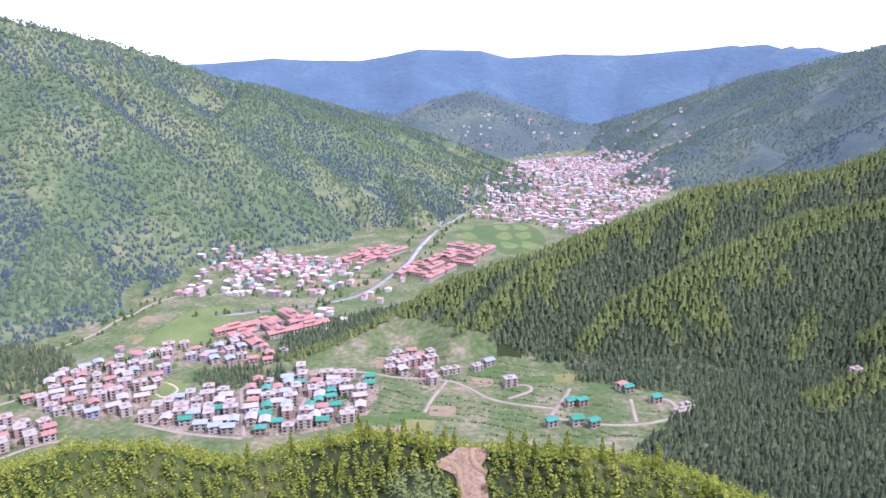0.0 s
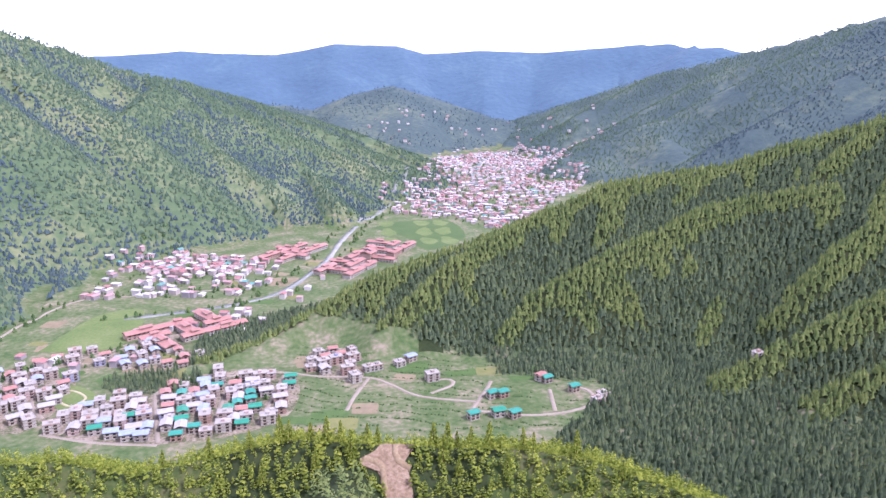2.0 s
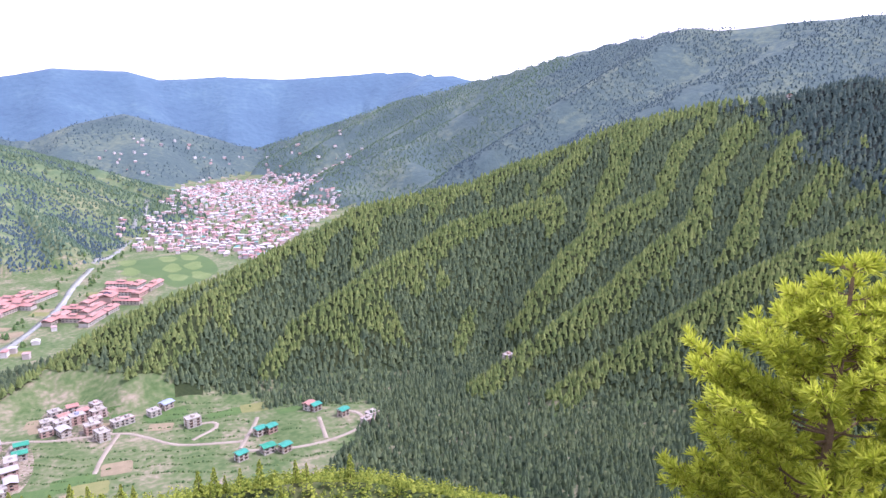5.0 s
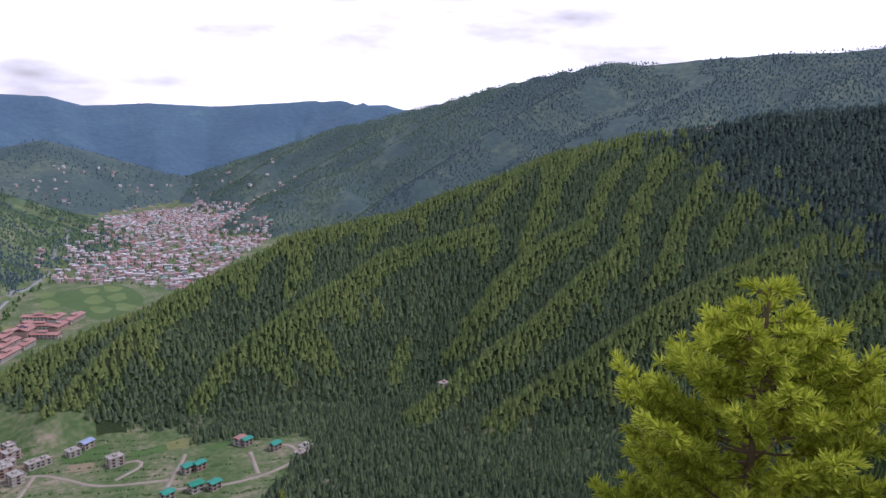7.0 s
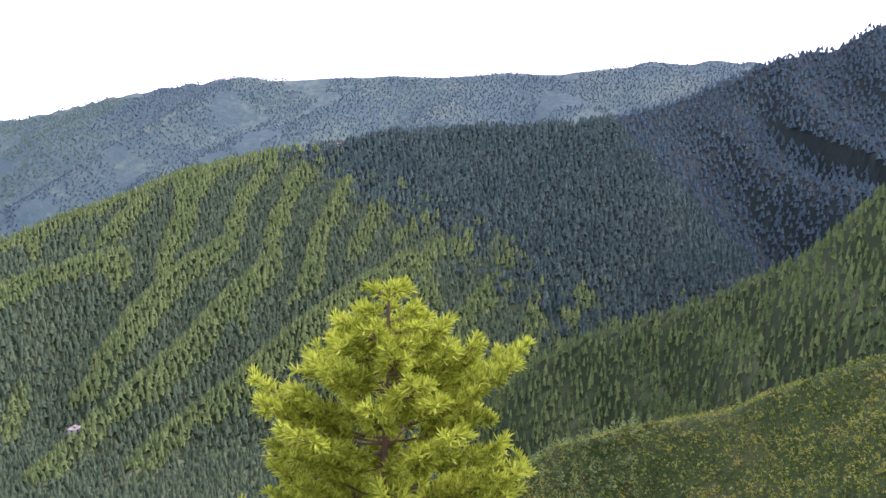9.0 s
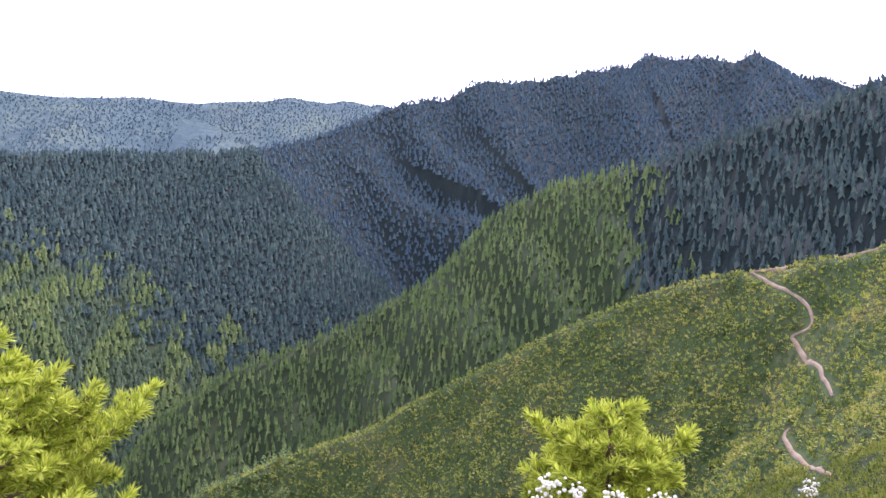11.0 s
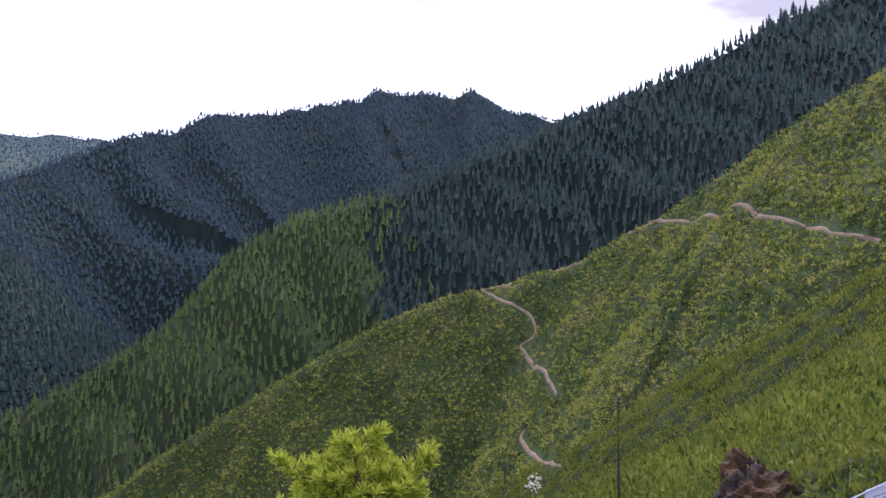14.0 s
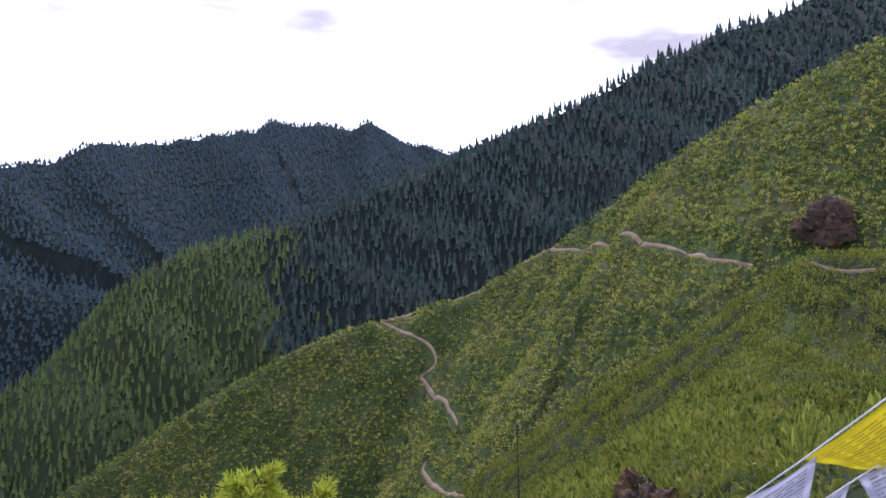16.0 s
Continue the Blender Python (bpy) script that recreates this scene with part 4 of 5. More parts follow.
# long halls with red roofs: walls, roof, a raised middle roof
def make_hall(length, depth, storeys, label):
    top = storeys * 3.4
    hall = new("hall")
    tagged(hall, label, "hall", "red-roofed halls")
    child("wall", boxes_mesh("wall", M_WALL, (-length / 2, length / 2, -depth / 2, depth / 2, -3, top)), hall)
    child("cornice", boxes_mesh("cornice", M_TIMBER, (-length / 2 - 0.4, length / 2 + 0.4, -depth / 2 - 0.4, depth / 2 + 0.4, top - 0.8, top - 0.1)), hall)
    child("roof", gable(length, depth, top + 0.5, depth * 0.2, M_ROOFS["red"], over=1.8, thick=0.4), hall)
    child("upper_roof", gable(length * 0.3, depth * 0.6, top + depth * 0.2 + 1.8, depth * 0.12, M_ROOFS["red"], over=0.8), hall)
    child("lantern", boxes_mesh("lantern", M_WALL, (-length * 0.13, length * 0.13, -depth * 0.25, depth * 0.25, top, top + depth * 0.2 + 1.8)), hall)
    for s in range(storeys):
        for i in range(int(length / 6)):
            for side in (-1, 1):
                child("window", _win, hall, pose(-length / 2 + 3 + i * 6, side * depth / 2, s * 3.4 + 1.2))
    return hall


HALLS = [make_hall(52, 14, 2, "long white hall with a red metal roof"), make_hall(34, 13, 2, "white hall with a red metal roof"), make_hall(24, 20, 4, "white fortress tower with stacked red roofs")]
fresh_halls = {0, 1, 2}


def put_hall(k, x, y, turn):
    m = pose(x, y, ground_z(x, y) + 0.3, 0, 0, turn)
    if k in fresh_halls:
        fresh_halls.discard(k)
        HALLS[k].matrix_basis = m
    else:
        copy_thing(HALLS[k], m)


def hall_rows(quarter, rows, cols, turn, tower=False, kinds=(0, 1)):
    p = np.array(PLAN[quarter], float)
    c = p.mean(0)
    _, _, vt = np.linalg.svd(p - c)
    ext = np.abs((p - c) @ vt.T).max(0)
    long_turn = math.degrees(math.atan2(vt[0, 1], vt[0, 0]))
    for i in range(rows):
        for j in range(cols):
            u = (j + 0.5) / cols * 2 - 1
            v = (i + 0.5) / rows * 2 - 1
            q = c + vt[0] * u * ext[0] * 0.85 + vt[1] * v * ext[1] * 0.75
            k = kinds[(i + j) % len(kinds)]
            if tower and i == rows // 2 and j == cols // 2:
                k = 2
            put_hall(k, q[0], q[1], long_turn + (90 if (i + j) % 3 == 2 else 0) + turn)


hall_rows("red_halls", 3, 3, 0)
hall_rows("fortress", 3, 5, 0, True)
hall_rows("red_rows", 2, 4, 0)


# the crowded town farther off, joined
def town(name, label, poly, step, keep, size=(7, 14), tall=(4, 9), mid=0.0, top=400.0):
    xs, ys = [p[0] for p in poly], [p[1] for p in poly]
    x, y = scatter(min(xs), max(xs), min(ys), max(ys), step)
    ok = inside(x, y, poly) & (rng.random(len(x)) < keep + mid * value_noise(x / 110, y / 110, 61, 2)) & away_from(x, y, [RIVER], 18) & (land(x, y)[0] < top)
    x, y = x[ok], y[ok]
    z = land(x, y)[0]
    n = len(x)
    w, d, h = size[0] + (size[1] - size[0]) * rng.random(n), size[0] + (size[1] * 0.7 - size[0]) * rng.random(n), tall[0] + (tall[1] - tall[0]) * rng.random(n) ** 1.5
    turn = 0.5 * value_noise(x / 300, y / 300, 65, 1) * 3 + np.where(rng.random(n) < 0.5, 0, math.pi / 2)
    unit = np.array([(-.5, -.5, 0), (.5, -.5, 0), (.5, .5, 0), (-.5, .5, 0), (-.5, -.5, 1), (.5, -.5, 1), (.5, .5, 1), (-.5, .5, 1)])
    wall_f = np.array([(0, 1, 5, 4), (1, 2, 6, 5), (2, 3, 7, 6), (3, 0, 4, 7)])
    roof_v = np.array([(-.56, -.6, 0), (.56, -.6, 0), (.56, .6, 0), (-.56, .6, 0), (-.56, 0, 1), (.56, 0, 1)])
    roof_f = np.array([(0, 1, 5, 4), (2, 3, 4, 5), (3, 0, 4, 4), (1, 2, 5, 5), (3, 2, 1, 0)])

    def stamp(v, f, zb, hh):
        c, s = np.cos(turn)[:, None], np.sin(turn)[:, None]
        px, py = v[None, :, 0] * w[:, None], v[None, :, 1] * d[:, None]
        q = np.stack([px * c - py * s + x[:, None], px * s + py * c + y[:, None], v[None, :, 2] * hh[:, None] + zb[:, None]], -1)
        return q.reshape(-1, 3), f, len(v)
    wv, wf, k1 = stamp(unit, wall_f, z - 2, h + 2)
    flat = rng.random(n) < 0.35
    rv, rf, k2 = stamp(roof_v, roof_f, z + h, np.where(flat, 0.5, d * 0.22))
    base = (np.arange(n) * k1)[:, None, None]
    wall_faces = (wf[None] + base).reshape(-1, 4)
    faces = [tuple(q) for q in wall_faces.tolist()]
    off = len(wv)
    for i in range(n):
        faces += [tuple(dict.fromkeys(off + i * k2 + a for a in q)) for q in rf.tolist()]
    me = bpy.data.meshes.new(name)
    me.from_pydata(np.concatenate([wv, rv]).tolist(), [], faces)
    me.materials.append(M_CITY_WALL)
    me.materials.append(M_CITY_ROOF)
    me.polygons.foreach_set("material_index", np.array([0] * len(wall_faces) + [1] * (len(faces) - len(wall_faces)), np.int32))
    me.update()
    return tagged(new(name, me), label, "town", kind="stuff")


town("far_town", "crowded pale town with red and grey roofs in the valley", PLAN["city"], 15, 0.62, mid=1.1, top=45.0)
town("riverside_town", "pale houses with red roofs along the river", PLAN["riverside_town"], 14, 0.5, mid=1.0, top=20.0)
town("outlying_houses", "scattered pale houses on the far slopes", [(-150, 2700), (150, 2850), (500, 2500), (950, 2300), (1000, 3100), (700, 3500), (0, 3300)], 42, 0.22, mid=0.7)
town("outlying_houses", "scattered pale houses among river meadows", [(-330, 880), (-150, 1000), (-60, 1250), (-30, 1130), (-140, 900), (-230, 850)], 19, 0.35, mid=0.5)
town("outlying_houses", "scattered pale houses beside the playing field", [(-480, 800), (-380, 850), (-330, 800), (-270, 830), (-240, 780), (-400, 740)], 24, 0.3)

# trees among the houses
ROUND = tree_template(7, 3, 1.0, 0.42, 0.25, 0.3)
for quarter, step, dense in (("village", 8, 0.3), ("west_village", 9, 0.35), ("low_village", 9, 0.4), ("mid_village", 9, 0.4), ("riverside_town", 11, 0.4), ("city", 13, 0.45)):
    poly = PLAN[quarter]
    xs, ys = [p[0] for p in poly], [p[1] for p in poly]
    gx, gy = scatter(min(xs), max(xs), min(ys), max(ys), step)
    ok = inside(gx, gy, poly) & (rng.random(len(gx)) < dense) & away_from(gx, gy, ROADS.values(), 5)
    for hx, hy in placed:
        ok &= np.hypot(gx - hx, gy - hy) > 8.5
    gx, gy = gx[ok], gy[ok]
    hh = 3 + 4 * rng.random(len(gx))
    plant("town_trees", "small leafy trees among the houses", gx, gy, land(gx, gy)[0], hh, hh * 0.5, ROUND, M_LEAF)
for line, gap, label in ((RIVER, 26, "leafy trees lining the river"), (ROADS["river_road"], 9, "leafy trees along the road"), (ROADS["west_road"], 9, "leafy trees along the road")):
    c = smooth_line(line, 7)
    c = c[rng.random(len(c)) < 0.75]
    side = np.where(rng.random(len(c)) < 0.5, -1, 1)
    gx, gy = c[:, 0] + side * gap * (0.7 + 0.6 * rng.random(len(c))), c[:, 1] + side * 4
    hh = 4 + 6 * rng.random(len(gx))
    plant("town_trees", label, gx, gy, land(gx, gy)[0], hh, hh * 0.5, ROUND, M_LEAF)
# hedges and terrace banks across the open fields
gx, gy = scatter(-80, 260, 600, 830, 2.2)
t1 = np.abs(((gx * 0.35 + gy + 24 * value_noise(gx / 40, gy / 40, 71, 2)) / 15) % 1 - 0.5) < 0.07
ok = t1 & (value_noise(gx / 25, gy / 25, 73, 2) > -0.1) & (land(gx, gy)[1] == 0) & away_from(gx, gy, ROADS.values(), 4)
for hx, hy in placed:
    ok &= np.hypot(gx - hx, gy - hy) > 10
gx, gy = gx[ok], gy[ok]
hh = 0.8 + 1.2 * rng.random(len(gx))
plant("terrace_hedges", "low hedges on terrace banks between the fields", gx, gy, land(gx, gy)[0], hh, hh * 0.9, ROUND, M_LEAF)


# ---- lone buildings on the ridge and in the clearing ----
put_house(4, 978, 779, 40)
put_house(7, 423, 686, 20)

# ---- near pines ----
M_TUFT = mottled("fresh_pine_needles", [(0.2, (0.22, 0.28, 0.02)), (0.5, (0.44, 0.50, 0.04)), (0.8, (0.62, 0.65, 0.09))], 1.2, 9.0, rough=0.6, island=0.55, bump=0, translucent=0.45)
M_TWIG = mottled("pine_twig_bark", [(0.3, (0.09, 0.06, 0.03)), (0.7, (0.20, 0.14, 0.08))], 5.0, 30.0, bump=0.5, bump_dist=0.01)


def part(name, me_or_bm, mat, parent, label=""):
    me = me_or_bm
    if isinstance(me, bmesh.types.BMesh):
        bm, me = me, bpy.data.meshes.new(name)
        bm.to_mesh(me)
        bm.free()
    if not me.materials:
        me.materials.append(mat)
    return child(name, me, parent, None, label)


def tube(bm, pts, radii, sides=6):
    """A tapered, bent stem."""
    rings = []
    for i, (p, r) in enumerate(zip(pts, radii)):
        d = (pts[min(i + 1, len(pts) - 1)] - pts[max(i - 1, 0)]).normalized()
        q = d.to_track_quat("Z", "X")
        rings.append([bm.verts.new(p + q @ Vector((r * math.cos(6.2832 * k / sides), r * math.sin(6.2832 * k / sides), 0))) for k in range(sides)])
    for a, b in zip(rings[:-1], rings[1:]):
        for k in range(sides):
            bm.faces.new((a[k], a[(k + 1) % sides], b[(k + 1) % sides], b[k]))
    bm.faces.new(rings[-1])


def needle_arrays(spots, rnd, needles=20, length=0.15, width=0.022):
    """Brushes of needles: spots are (place, way); each needle a slim blade."""
    verts, faces = [], []
    for p, d in spots:
        q = d.to_track_quat("Z", "X")
        for _ in range(needles):
            a, sp = rnd.uniform(0, 6.283), rnd.uniform(0.25, 1.15)
            way = q @ Vector((math.sin(sp) * math.cos(a), math.sin(sp) * math.sin(a), math.cos(sp)))
            side = way.cross(Vector((rnd.uniform(-1, 1), rnd.uniform(-1, 1), rnd.uniform(-1, 1)))).normalized() * width * 0.5
            ln = length * rnd.uniform(0.75, 1.2)
            start = p + way * 0.012
            i = len(verts)
            verts += [start - side, start + side, start + way * ln * 0.7 + side * 0.8, start + way * ln, start + way * ln * 0.7 - side * 0.8]
            faces += [(i, i + 1, i + 2), (i, i + 2, i + 4), (i + 4, i + 2, i + 3)]
    return np.array([tuple(v) for v in verts]), np.array(faces)


def pine(label, base, apex, reach, seed, gap=0.34, per_whorl=6, crown=6.0, extra=()):
    """A young pine: trunk, whorls of upswept limbs, brushes of long needles."""
    rnd = random.Random(seed)
    tree = new("pine_tree")
    tree.matrix_basis = Matrix.Translation(base)
    tagged(tree, label, "tree")
    rel = Vector(apex) - Vector(base)
    h = rel.z

    def axis(z):
        s = z / h
        return Vector((rel.x * s + 0.06 * math.sin(4 * s + seed), rel.y * s + 0.05 * math.sin(5 * s), z))
    bm = bmesh.new()
    zs = [h * i / 16 for i in range(17)]
    tube(bm, [axis(z) for z in zs], [0.02 + 0.13 * (1 - z / h) * min(1.0, h / 8) for z in zs], 8)
    part("trunk", bm, M_TWIG, tree, "grey-brown pine trunk")
    limbs = []
    depth = 0.12
    while depth < crown:
        n = 3 if depth < 0.5 else per_whorl
        start = rnd.uniform(0, 6.283)
        for k in range(n):
            limbs.append((depth + rnd.uniform(-0.08, 0.08), start + 6.283 * k / n + rnd.uniform(-0.3, 0.3), reach(depth) * rnd.uniform(0.72, 1.12), rnd.uniform(0.25, 0.6)))
        depth += gap * (0.7 if depth < 1.2 else 1.0)
    limbs += list(extra)
    for depth, turn, ln, lift in limbs:
        root = axis(max(0.3, h - depth - ln * lift * 0.55))
        out = Vector((math.sin(turn), math.cos(turn), 0))
        pts = [root + out * ln * s + Vector((0, 0, ln * lift * (s ** 1.7))) + Vector((rnd.uniform(-1, 1), rnd.uniform(-1, 1), 0)) * 0.02 for s in (0, 0.2, 0.4, 0.6, 0.8, 1.0)]
        bm = bmesh.new()
        tube(bm, pts, [max(0.005, 0.006 + 0.016 * ln * 0.6 * (1 - s)) for s in (0, 0.2, 0.4, 0.6, 0.8, 1.0)], 5)
        spots = [(pts[-1], (pts[-1] - pts[-2]).normalized())]
        twigs = max(5, int(ln * 21))
        for i in range(twigs):
            s = 0.28 + 0.7 * (i + rnd.random()) / twigs
            j = min(4, int(s * 5))
            p = pts[j].lerp(pts[j + 1], s * 5 - j)
            side = out.cross(Vector((0, 0, 1))) * (1 if i % 2 else -1)
            way = (out * rnd.uniform(0.5, 1.0) + side * rnd.uniform(0.3, 1.0) + Vector((0, 0, rnd.uniform(0.1, 0.9)))).normalized()
            tl = rnd.uniform(0.12, 0.3) * min(1.0, 0.5 + ln * 0.5)
            tip = p + way * tl
            tube(bm, [p, p.lerp(tip, 0.5) - Vector((0, 0, 0.01)), tip], [0.007, 0.006, 0.004], 4)
            spots.append((tip, (way + Vector((0, 0, 0.35))).normalized()))
            if tl > 0.17:
                spots.append((p.lerp(tip, 0.55), (way + side * 0.7).normalized()))
        limb = part("limb", bm, M_TWIG, tree)
        v, f = needle_arrays(spots, rnd)
        part("needles", mesh_from("needles", v, f, [M_TUFT]), M_TUFT, limb, "bright yellow-green needles")
    v, f = needle_arrays([(axis(h - 0.02), Vector((0, 0, 1))), (axis(h - 0.12), Vector((0.3, 0.2, 0.8)).normalized()), (axis(h - 0.2), Vector((-0.4, 0.1, 0.8)).normalized())], rnd)
    part("leader", mesh_from("needles", v, f, [M_TUFT]), M_TUFT, tree, "needles of the leading shoot")
    return tree


def crown_reach(d):
    return min(0.06 + 0.86 * d, 1.75 + 0.05 * d)


RIGHT = radians(145)
pine("tall young pine with bright yellow-green needles on the steep slope", (8.7, 6.1, ground_z(8.7, 6.1) - 0.2), (8.54, 5.94, 318.04), crown_reach, 3, crown=5.5,
     extra=[(1.42, RIGHT, 1.95, 0.55), (1.5, RIGHT + 0.25, 1.75, 0.6), (1.62, RIGHT - 0.3, 1.8, 0.5), (1.75, RIGHT + 3.1, 1.75, 0.5), (1.85, RIGHT + 2.8, 1.7, 0.5), (1.15, RIGHT + 0.1, 1.2, 0.6)])
pine("small bushy pine with yellow-green needles", (10.25, -1.9, ground_z(10.25, -1.9) - 0.1), (10.19, -1.9, 317.1), lambda d: min(0.15 + 0.7 * d, 0.95), 8, gap=0.3, crown=3.2,
     extra=[(0.55, radians(10), 0.95, 0.6), (0.6, radians(190), 1.0, 0.6), (0.1, radians(200), 0.3, 0.9)])

# ---- conifers standing out on the knoll ----
BIG_TREE = spray_tree(110, 11, 1.0, 0.16)


def make_conifer(h, seed):
    r2 = np.random.default_rng(seed)
    tree = new("conifer")
    tagged(tree, "slender young green conifer on the knoll", "tree", "conifers on the knoll")
    bm = bmesh.new()
    tube(bm, [Vector((0, 0, -0.4)), Vector((0.05, 0, h * 0.5)), Vector((0, 0, h * 0.97))], [0.16, 0.09, 0.02], 6)
    part("trunk", bm, M_BARK, tree)
    v, f = BIG_TREE
    v = v * (h * 0.26, h * 0.26, h) * (1 + (r2.random((len(v), 1)) - 0.5) * (0.5, 0.5, 0.05))
    part("crown", mesh_from("crown", v, f, [M_PINE]), M_PINE, tree)
    return tree


_con = [make_conifer(7.5, 1), make_conifer(9.0, 2), make_conifer(6.2, 3)]
_spots = [(-23, 198), (-26, 200), (-17, 200), (-8, 199), (-12, 197), (3, 198), (0, 201), (24, 196), (27, 197), (31, 195), (20, 199), (49, 190), (46, 191), (60, 183), (-35, 200), (-47, 201), (22, 190), (26, 186), (-15, 190), (36, 192), (-60, 199), (40, 184), (-5, 193), (70, 172), (-30, 188)]
for k, (x, y) in enumerate(_spots):
    m = pose(x, y, ground_z(x, y) - 0.1, 0, 0, 47 * k)
    if k < 3:
        _con[k].matrix_basis = m
    else:
        copy_thing(_con[k % 3], m)

# ---- near hillside: leafy shrubs, stalks, rocks ----
M_FERN = mottled("near_shrub_leaves", [(0.32, (0.033, 0.062, 0.012)), (0.44, (0.132, 0.180, 0.025)), (0.56, (0.257, 0.279, 0.037)), (0.72, (0.330, 0.285, 0.087))], 0.25, 3.0, rough=0.6, island=0.25, bump=0, translucent=0.3)


ROCKS = [(18.6, -16.2, 1.5), (112.0, -155.0, 6.5), (27.5, -23.5, 0.9)]
ROCK_XY = [[(x - r * 0.7, y), (x + r * 0.7, y)] for x, y, r in ROCKS]
for label, box_, step, lo, hi, near, far, leaves in (("dense leafy green shrubs on the near slope", (2, 48, -44, 8), 0.75, 0.35, 1.1, 6.5, 42, 64), ("leafy green shrubs on the near slope", (20, 250, -150, 20), 1.3, 0.7, 2.2, 42, 300, 34)):
    x, y = scatter(*box_, step)
    r = np.hypot(x, y)
    a = np.degrees(np.arctan2(x, y))
    z, which = land(x, y)
    ok = (r > near) & (r < far) & (a > 84) & (a < 152) & np.isin(which, [12, 13]) & (value_noise(x / 5, y / 5, 83, 2) > -0.3) & away_from(x, y, TRAILS.values(), 0.9)
    for (rx, ry, rr) in ROCKS:
        ok &= np.hypot(x - rx, y - ry) > rr * 0.75
    x, y, z = x[ok], y[ok], z[ok]
    hh = lo + (hi - lo) * rng.random(len(x)) * (1 + 1.2 * value_noise(x / 4, y / 4, 87, 2))
    plant("slope_shrubs", label, x, y, z, hh, hh * 0.8, leafy_template(leaves, 4, 0.9 if leaves > 50 else 1.1), M_FERN)
# upright leafy saplings and dry stalks
x, y = scatter(5, 70, -75, 0, 2.6)
r, a = np.hypot(x, y), np.degrees(np.arctan2(x, y))
z, which = land(x, y)
ok = (r > 13) & (a > 100) & (a < 152) & np.isin(which, [12, 13]) & (value_noise(x / 9, y / 9, 95, 2) > 0.02)
x, y, z = x[ok], y[ok], z[ok]
hh = 1.0 + 1.3 * rng.random(len(x))
plant("saplings", "yellow-green leafy saplings among the shrubs", x, y, z, hh, hh * 0.33, leafy_template(110, 9, 0.8), M_PINE)

M_ROCK = mottled("lichened_rock", [(0.33, (0.02, 0.017, 0.017)), (0.47, (0.055, 0.045, 0.04)), (0.56, (0.11, 0.055, 0.018)), (0.7, (0.16, 0.14, 0.11))], 0.9, 7.0, bump=0.8, bump_dist=0.15)


def rock(label, x, y, size, tall, seed):
    """A cracked, weathered boulder set in the slope."""
    bm = bmesh.new()
    bmesh.ops.create_icosphere(bm, subdivisions=5, radius=1.0)
    off = Vector((seed * 7.3, seed * 3.1, 0))
    for v in bm.verts:
        p = v.co.copy()
        n = noise.fractal(p * 1.1 + off, 1.0, 2.0, 5) * 0.34 + abs(noise.noise(p * 2.7 + off)) * -0.3
        c = noise.cell(p * 2.2 + off) * 0.1
        v.co = p * (1 + n + c)
        v.co.x *= size * 0.62
        v.co.y *= size * 0.62
        v.co.z *= tall * 0.6
    me = bpy.data.meshes.new("boulder")
    bm.to_mesh(me)
    bm.free()
    me.materials.append(M_ROCK)
    ob = new("boulder", me)
    ob.matrix_basis = pose(x, y, ground_z(x, y) + tall * 0.12, 0, 0, 20 * seed)
    return tagged(ob, label, "rock")


rock("dark boulder with rust-brown lichen in the shrubs", 18.6, -16.4, 2.1, 2.2, 1)
rock("large dark overhanging rock above the footpath", 112.0, -155.0, 10.5, 11.0, 2)
rock("small dark cracked rock half hidden in shrubs", 27.5, -23.5, 1.6, 1.8, 3)

# thin dark pole
M_POLE = mottled("weathered_pole", [(0.3, (0.03, 0.03, 0.028)), (0.7, (0.08, 0.075, 0.07))], 1.0, 9.0, bump=0.3, bump_dist=0.01)
pole = new("pole")
tagged(pole, "thin dark weathered wooden pole on the hillside", "pole")
px, py = 36.2, -22.1
pole.matrix_basis = pose(px, py, ground_z(px, py))
top_h = 309.8 - ground_z(px, py)
bm = bmesh.new()
tube(bm, [Vector((0, 0, -0.5)), Vector((0.03, 0, top_h * 0.5)), Vector((0, 0, top_h))], [0.075, 0.065, 0.05], 8)
part("shaft", bm, M_POLE, pole)
part("cap", boxes_mesh("cap", M_POLE, (-0.16, 0.16, -0.05, 0.05, top_h - 0.25, top_h - 0.12), (-0.07, 0.07, -0.07, 0.07, top_h, top_h + 0.16)), M_POLE, pole)

# ---- shrub with cream flower heads ----
M_CREAM = mottled("cream_petals", [(0.3, (0.62, 0.60, 0.42)), (0.7, (0.80, 0.79, 0.66))], 4.0, 30.0, rough=0.7, bump=0, translucent=0.2)


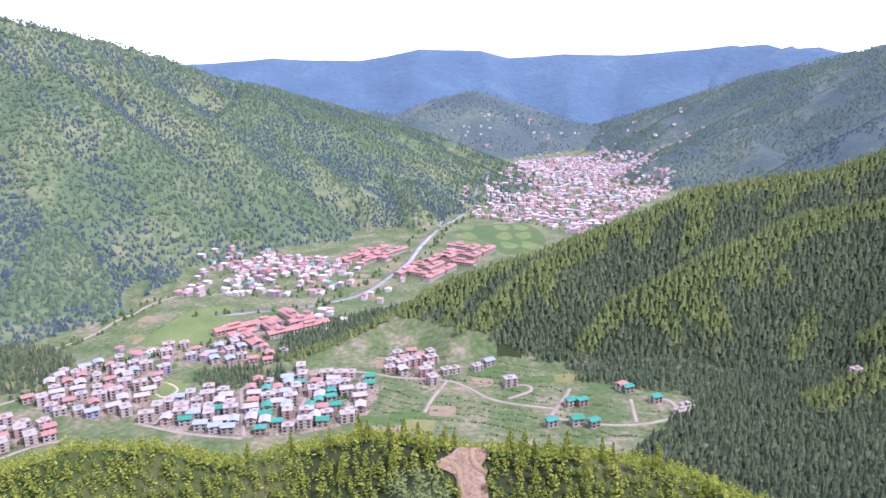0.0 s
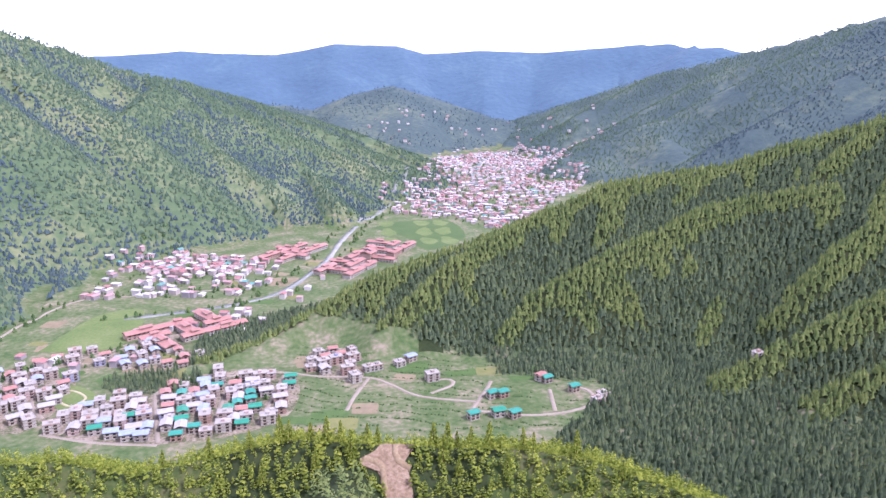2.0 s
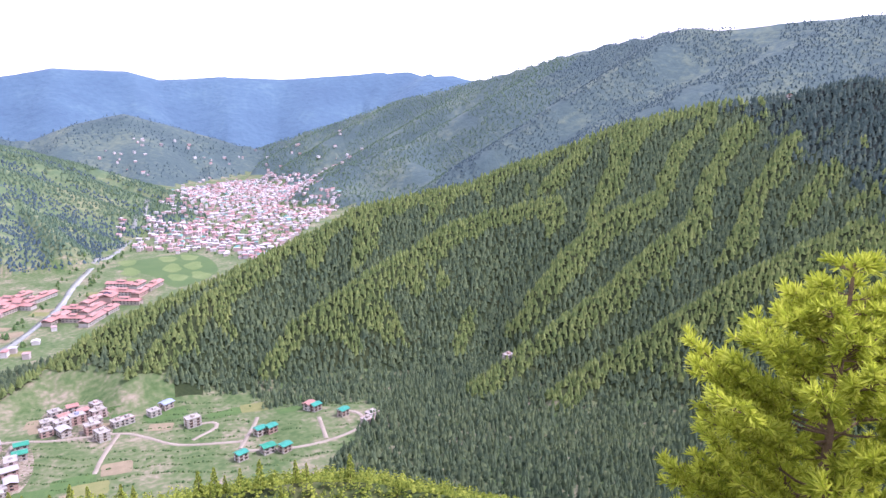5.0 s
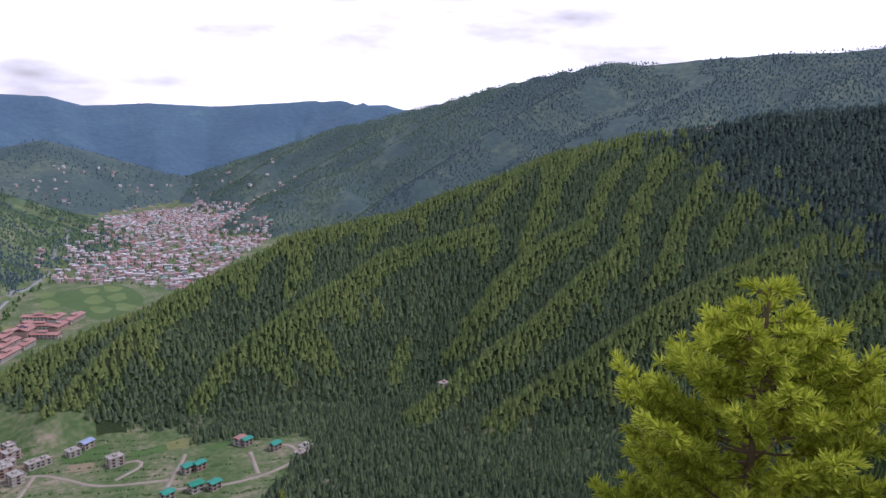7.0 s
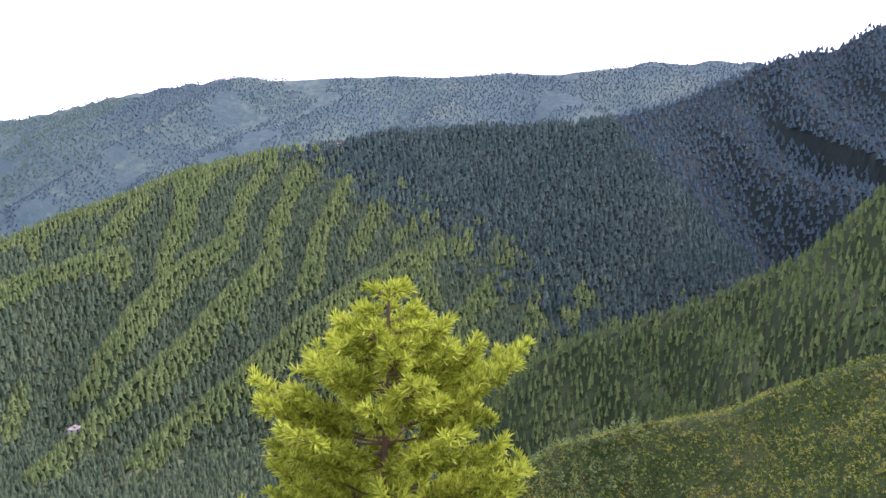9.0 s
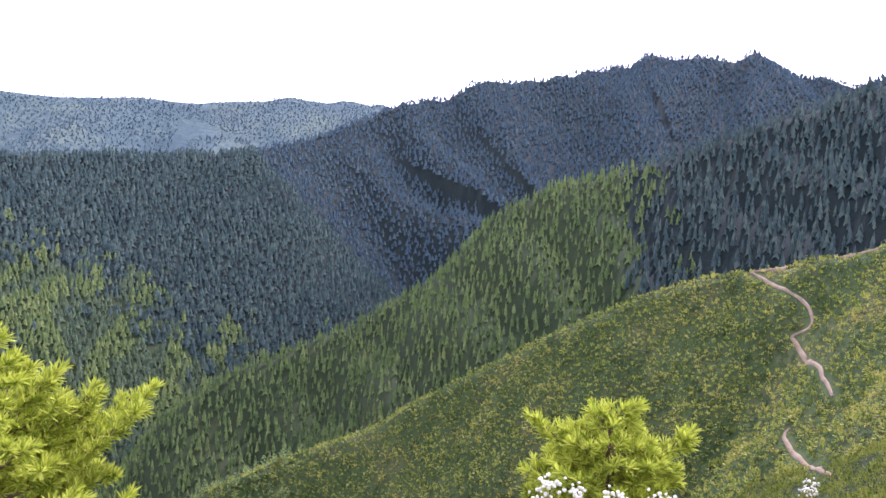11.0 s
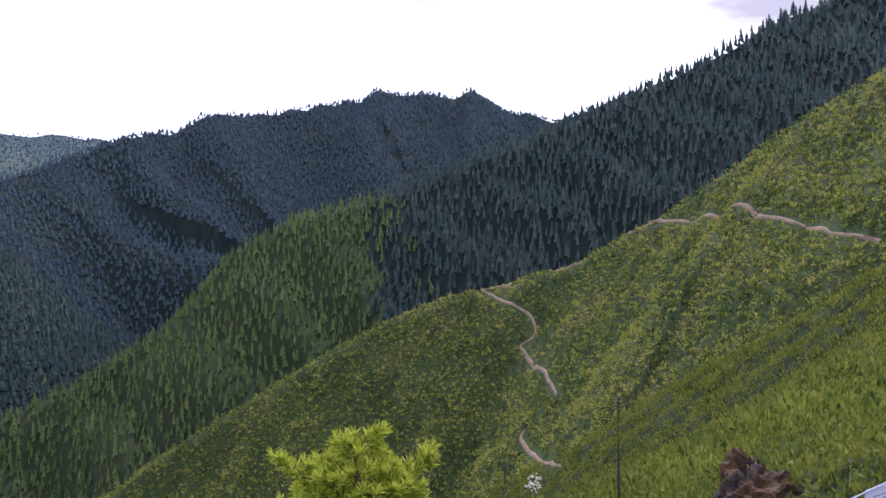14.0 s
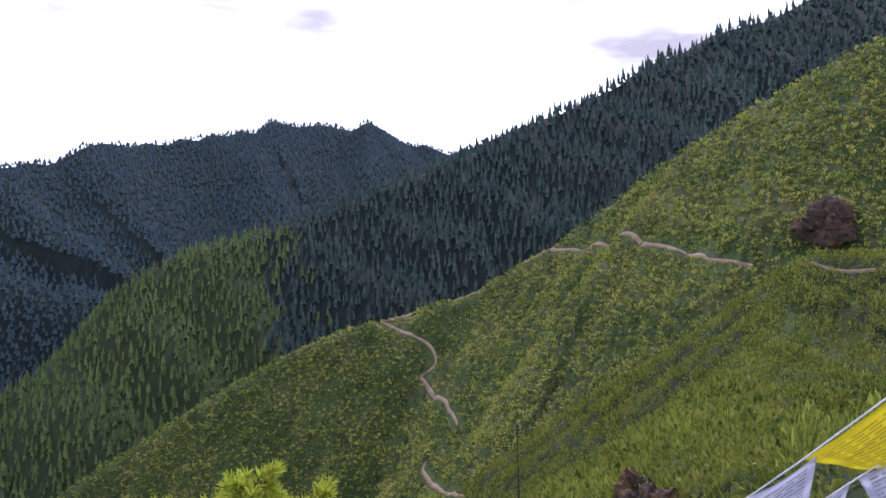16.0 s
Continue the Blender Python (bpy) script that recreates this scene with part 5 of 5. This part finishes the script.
def flower_shrub(label, heads, base, seed):
    rnd = random.Random(seed)
    sh = new("flowering_shrub")
    sh.matrix_basis = Matrix.Translation(base)
    tagged(sh, label, "shrub")
    for hx, hy, hz in heads:
        tip = Vector((hx, hy, hz)) - Vector(base)
        bm = bmesh.new()
        tube(bm, [Vector((rnd.uniform(-.1, .1), rnd.uniform(-.1, .1), -0.1)), tip * 0.55 + Vector((0, 0, 0.1)), tip], [0.016, 0.011, 0.006], 5)
        stem = part("stem", bm, M_TWIG, sh)
        v, f = needle_arrays([(tip * s, Vector((rnd.uniform(-1, 1), rnd.uniform(-1, 1), 0.4)).normalized()) for s in (0.6, 0.7, 0.8, 0.88, 0.94)], rnd, 9, 0.11, 0.045)
        part("leaf_spray", mesh_from("leaf_spray", v, f, [M_FERN]), M_FERN, stem)
        bm = bmesh.new()
        for _ in range(26):
            q = tip + Vector((rnd.gauss(0, 0.045), rnd.gauss(0, 0.045), rnd.gauss(0, 0.022)))
            bmesh.ops.create_icosphere(bm, subdivisions=1, radius=rnd.uniform(0.008, 0.017), matrix=Matrix.Translation(q))
        tagged(part("flower_head", bm, M_CREAM, stem, "cream flower cluster"), kind="stuff")
    return sh


_fr = random.Random(12)
flower_shrub("leafy shrub with cream-white flower heads", [(5.15 - 0.17 * (k / 13) + _fr.uniform(-.1, .1), -0.5 - 0.8 * k / 13, 317.92 + 0.1 * math.sin(k * 1.7) + 0.04 * _fr.random() - (0.18 if 4 < k % 9 < 7 else 0)) for k in range(14)], (5.3, -0.9, ground_z(5.3, -0.9)), 2)
flower_shrub("tall stalk with a pale flower head", [(7.62, -3.5, 317.15), (7.66, -3.46, 317.05)], (7.75, -3.6, ground_z(7.75, -3.6)), 5)


# ---- strings of cloth flags ----
def cloth_mat(name, col):
    return mottled(name, [(0.3, tuple(c * 0.85 for c in col)), (0.7, col)], 3.0, 60.0, rough=0.85, bump=0.25, bump_dist=0.002, translucent=0.5)


M_YELLOW, M_WHITE, M_BLUE = cloth_mat("yellow_cloth", (0.88, 0.78, 0.02)), cloth_mat("white_cloth", (0.74, 0.74, 0.82)), cloth_mat("blue_cloth", (0.02, 0.06, 0.45))
M_INK = mottled("faded_ink", [(0.3, (0.30, 0.29, 0.34)), (0.7, (0.42, 0.41, 0.46))], 8.0, 80.0, bump=0)
M_YINK = mottled("faded_ink_on_yellow", [(0.3, (0.50, 0.40, 0.02)), (0.7, (0.62, 0.50, 0.03))], 8.0, 80.0, bump=0)
M_CORD = mottled("cord", [(0.3, (0.5, 0.5, 0.5)), (0.7, (0.7, 0.7, 0.7))], 8.0, 80.0, bump=0)


def flag(parent, tl, tr, br, bl, cloth, ink, rows, seed, name="flag"):
    tl, tr, br, bl = (Vector(p) for p in (tl, tr, br, bl))
    nrm = (tr - tl).cross(bl - tl).normalized()

    def at(u, v, lift=0.0):
        p = tl.lerp(tr, u).lerp(bl.lerp(br, u), v)
        return p + nrm * (0.014 * math.sin(9 * u + seed) * v + 0.008 * math.sin(13 * v + 4 * u + seed) + lift) - Vector((0, 0, 0.02 * math.sin(math.pi * u) * (1 - v)))
    bm = bmesh.new()
    n = 22
    grid = [[bm.verts.new(at(i / n, j / n)) for i in range(n + 1)] for j in range(n + 1)]
    for j in range(n):
        for i in range(n):
            bm.faces.new((grid[j][i], grid[j][i + 1], grid[j + 1][i + 1], grid[j + 1][i]))
    for fc in bm.faces:
        fc.smooth = True
    me = bpy.data.meshes.new(name)
    bmesh.ops.solidify(bm, geom=bm.faces[:], thickness=0.0012)
    bm.to_mesh(me)
    bm.free()
    me.materials.append(cloth)
    ob = child(name, me, parent)
    for k in range(rows):
        v0 = 0.12 + 0.8 * k / rows
        for lift in (0.003, -0.003):
            bm = bmesh.new()
            a = [bm.verts.new(at(0.1 + 0.8 * i / 16, v0, lift)) for i in range(17)]
            b = [bm.verts.new(at(0.1 + 0.8 * i / 16, v0 + 0.35 / rows, lift)) for i in range(17)]
            for i in range(16):
                if (i * 7 + k * 3 + seed) % 6:
                    bm.faces.new((a[i], a[i + 1], b[i + 1], b[i]))
            part("print_line", bm, ink, ob)
    return ob


def flag_string(label, cord, flags):
    st = new("flag_string")
    tagged(st, label, "flags")
    bm = bmesh.new()
    tube(bm, [Vector(p) for p in cord], [0.004] * len(cord), 6)
    part("cord", bm, M_CORD, st)
    for f in flags:
        flag(st, *f)
    return st


flag_string("yellow, white and blue printed cloth flags on a cord", [(1.75, -3.5, 319.95), (2.13, -3.2, 319.49), (2.25, -3.12, 319.35), (2.51, -2.94, 319.06), (2.67, -2.8, 318.88), (2.81, -2.67, 318.74), (3.15, -2.4, 318.5), (3.6, -2.0, 318.3)],
            [((2.51, -2.94, 319.06), (2.17, -3.17, 319.44), (2.1, -3.22, 319.12), (2.31, -3.08, 319.04), M_YELLOW, M_YINK, 14, 1),
             ((2.72, -2.76, 318.84), (2.46, -2.97, 319.09), (2.5, -2.94, 318.82), (2.74, -2.74, 318.55), M_WHITE, M_INK, 12, 2),
             ((3.05, -2.48, 318.57), (2.75, -2.73, 318.81), (2.78, -2.7, 318.5), (3.06, -2.46, 318.28), M_BLUE, M_BLUE, 0, 3)])
flag_string("white cloth flags on a cord", [(1.9, -3.4, 319.45), (2.25, -3.12, 319.1), (2.46, -2.97, 318.88), (2.8, -2.7, 318.55)],
            [((2.34, -3.06, 319.01), (2.08, -3.25, 319.27), (2.1, -3.22, 318.95), (2.26, -3.1, 318.84), M_WHITE, M_INK, 10, 4),
             ((2.58, -2.88, 318.76), (2.36, -3.04, 318.99), (2.4, -3.0, 318.78), (2.58, -2.87, 318.5), M_WHITE, M_INK, 10, 5)])
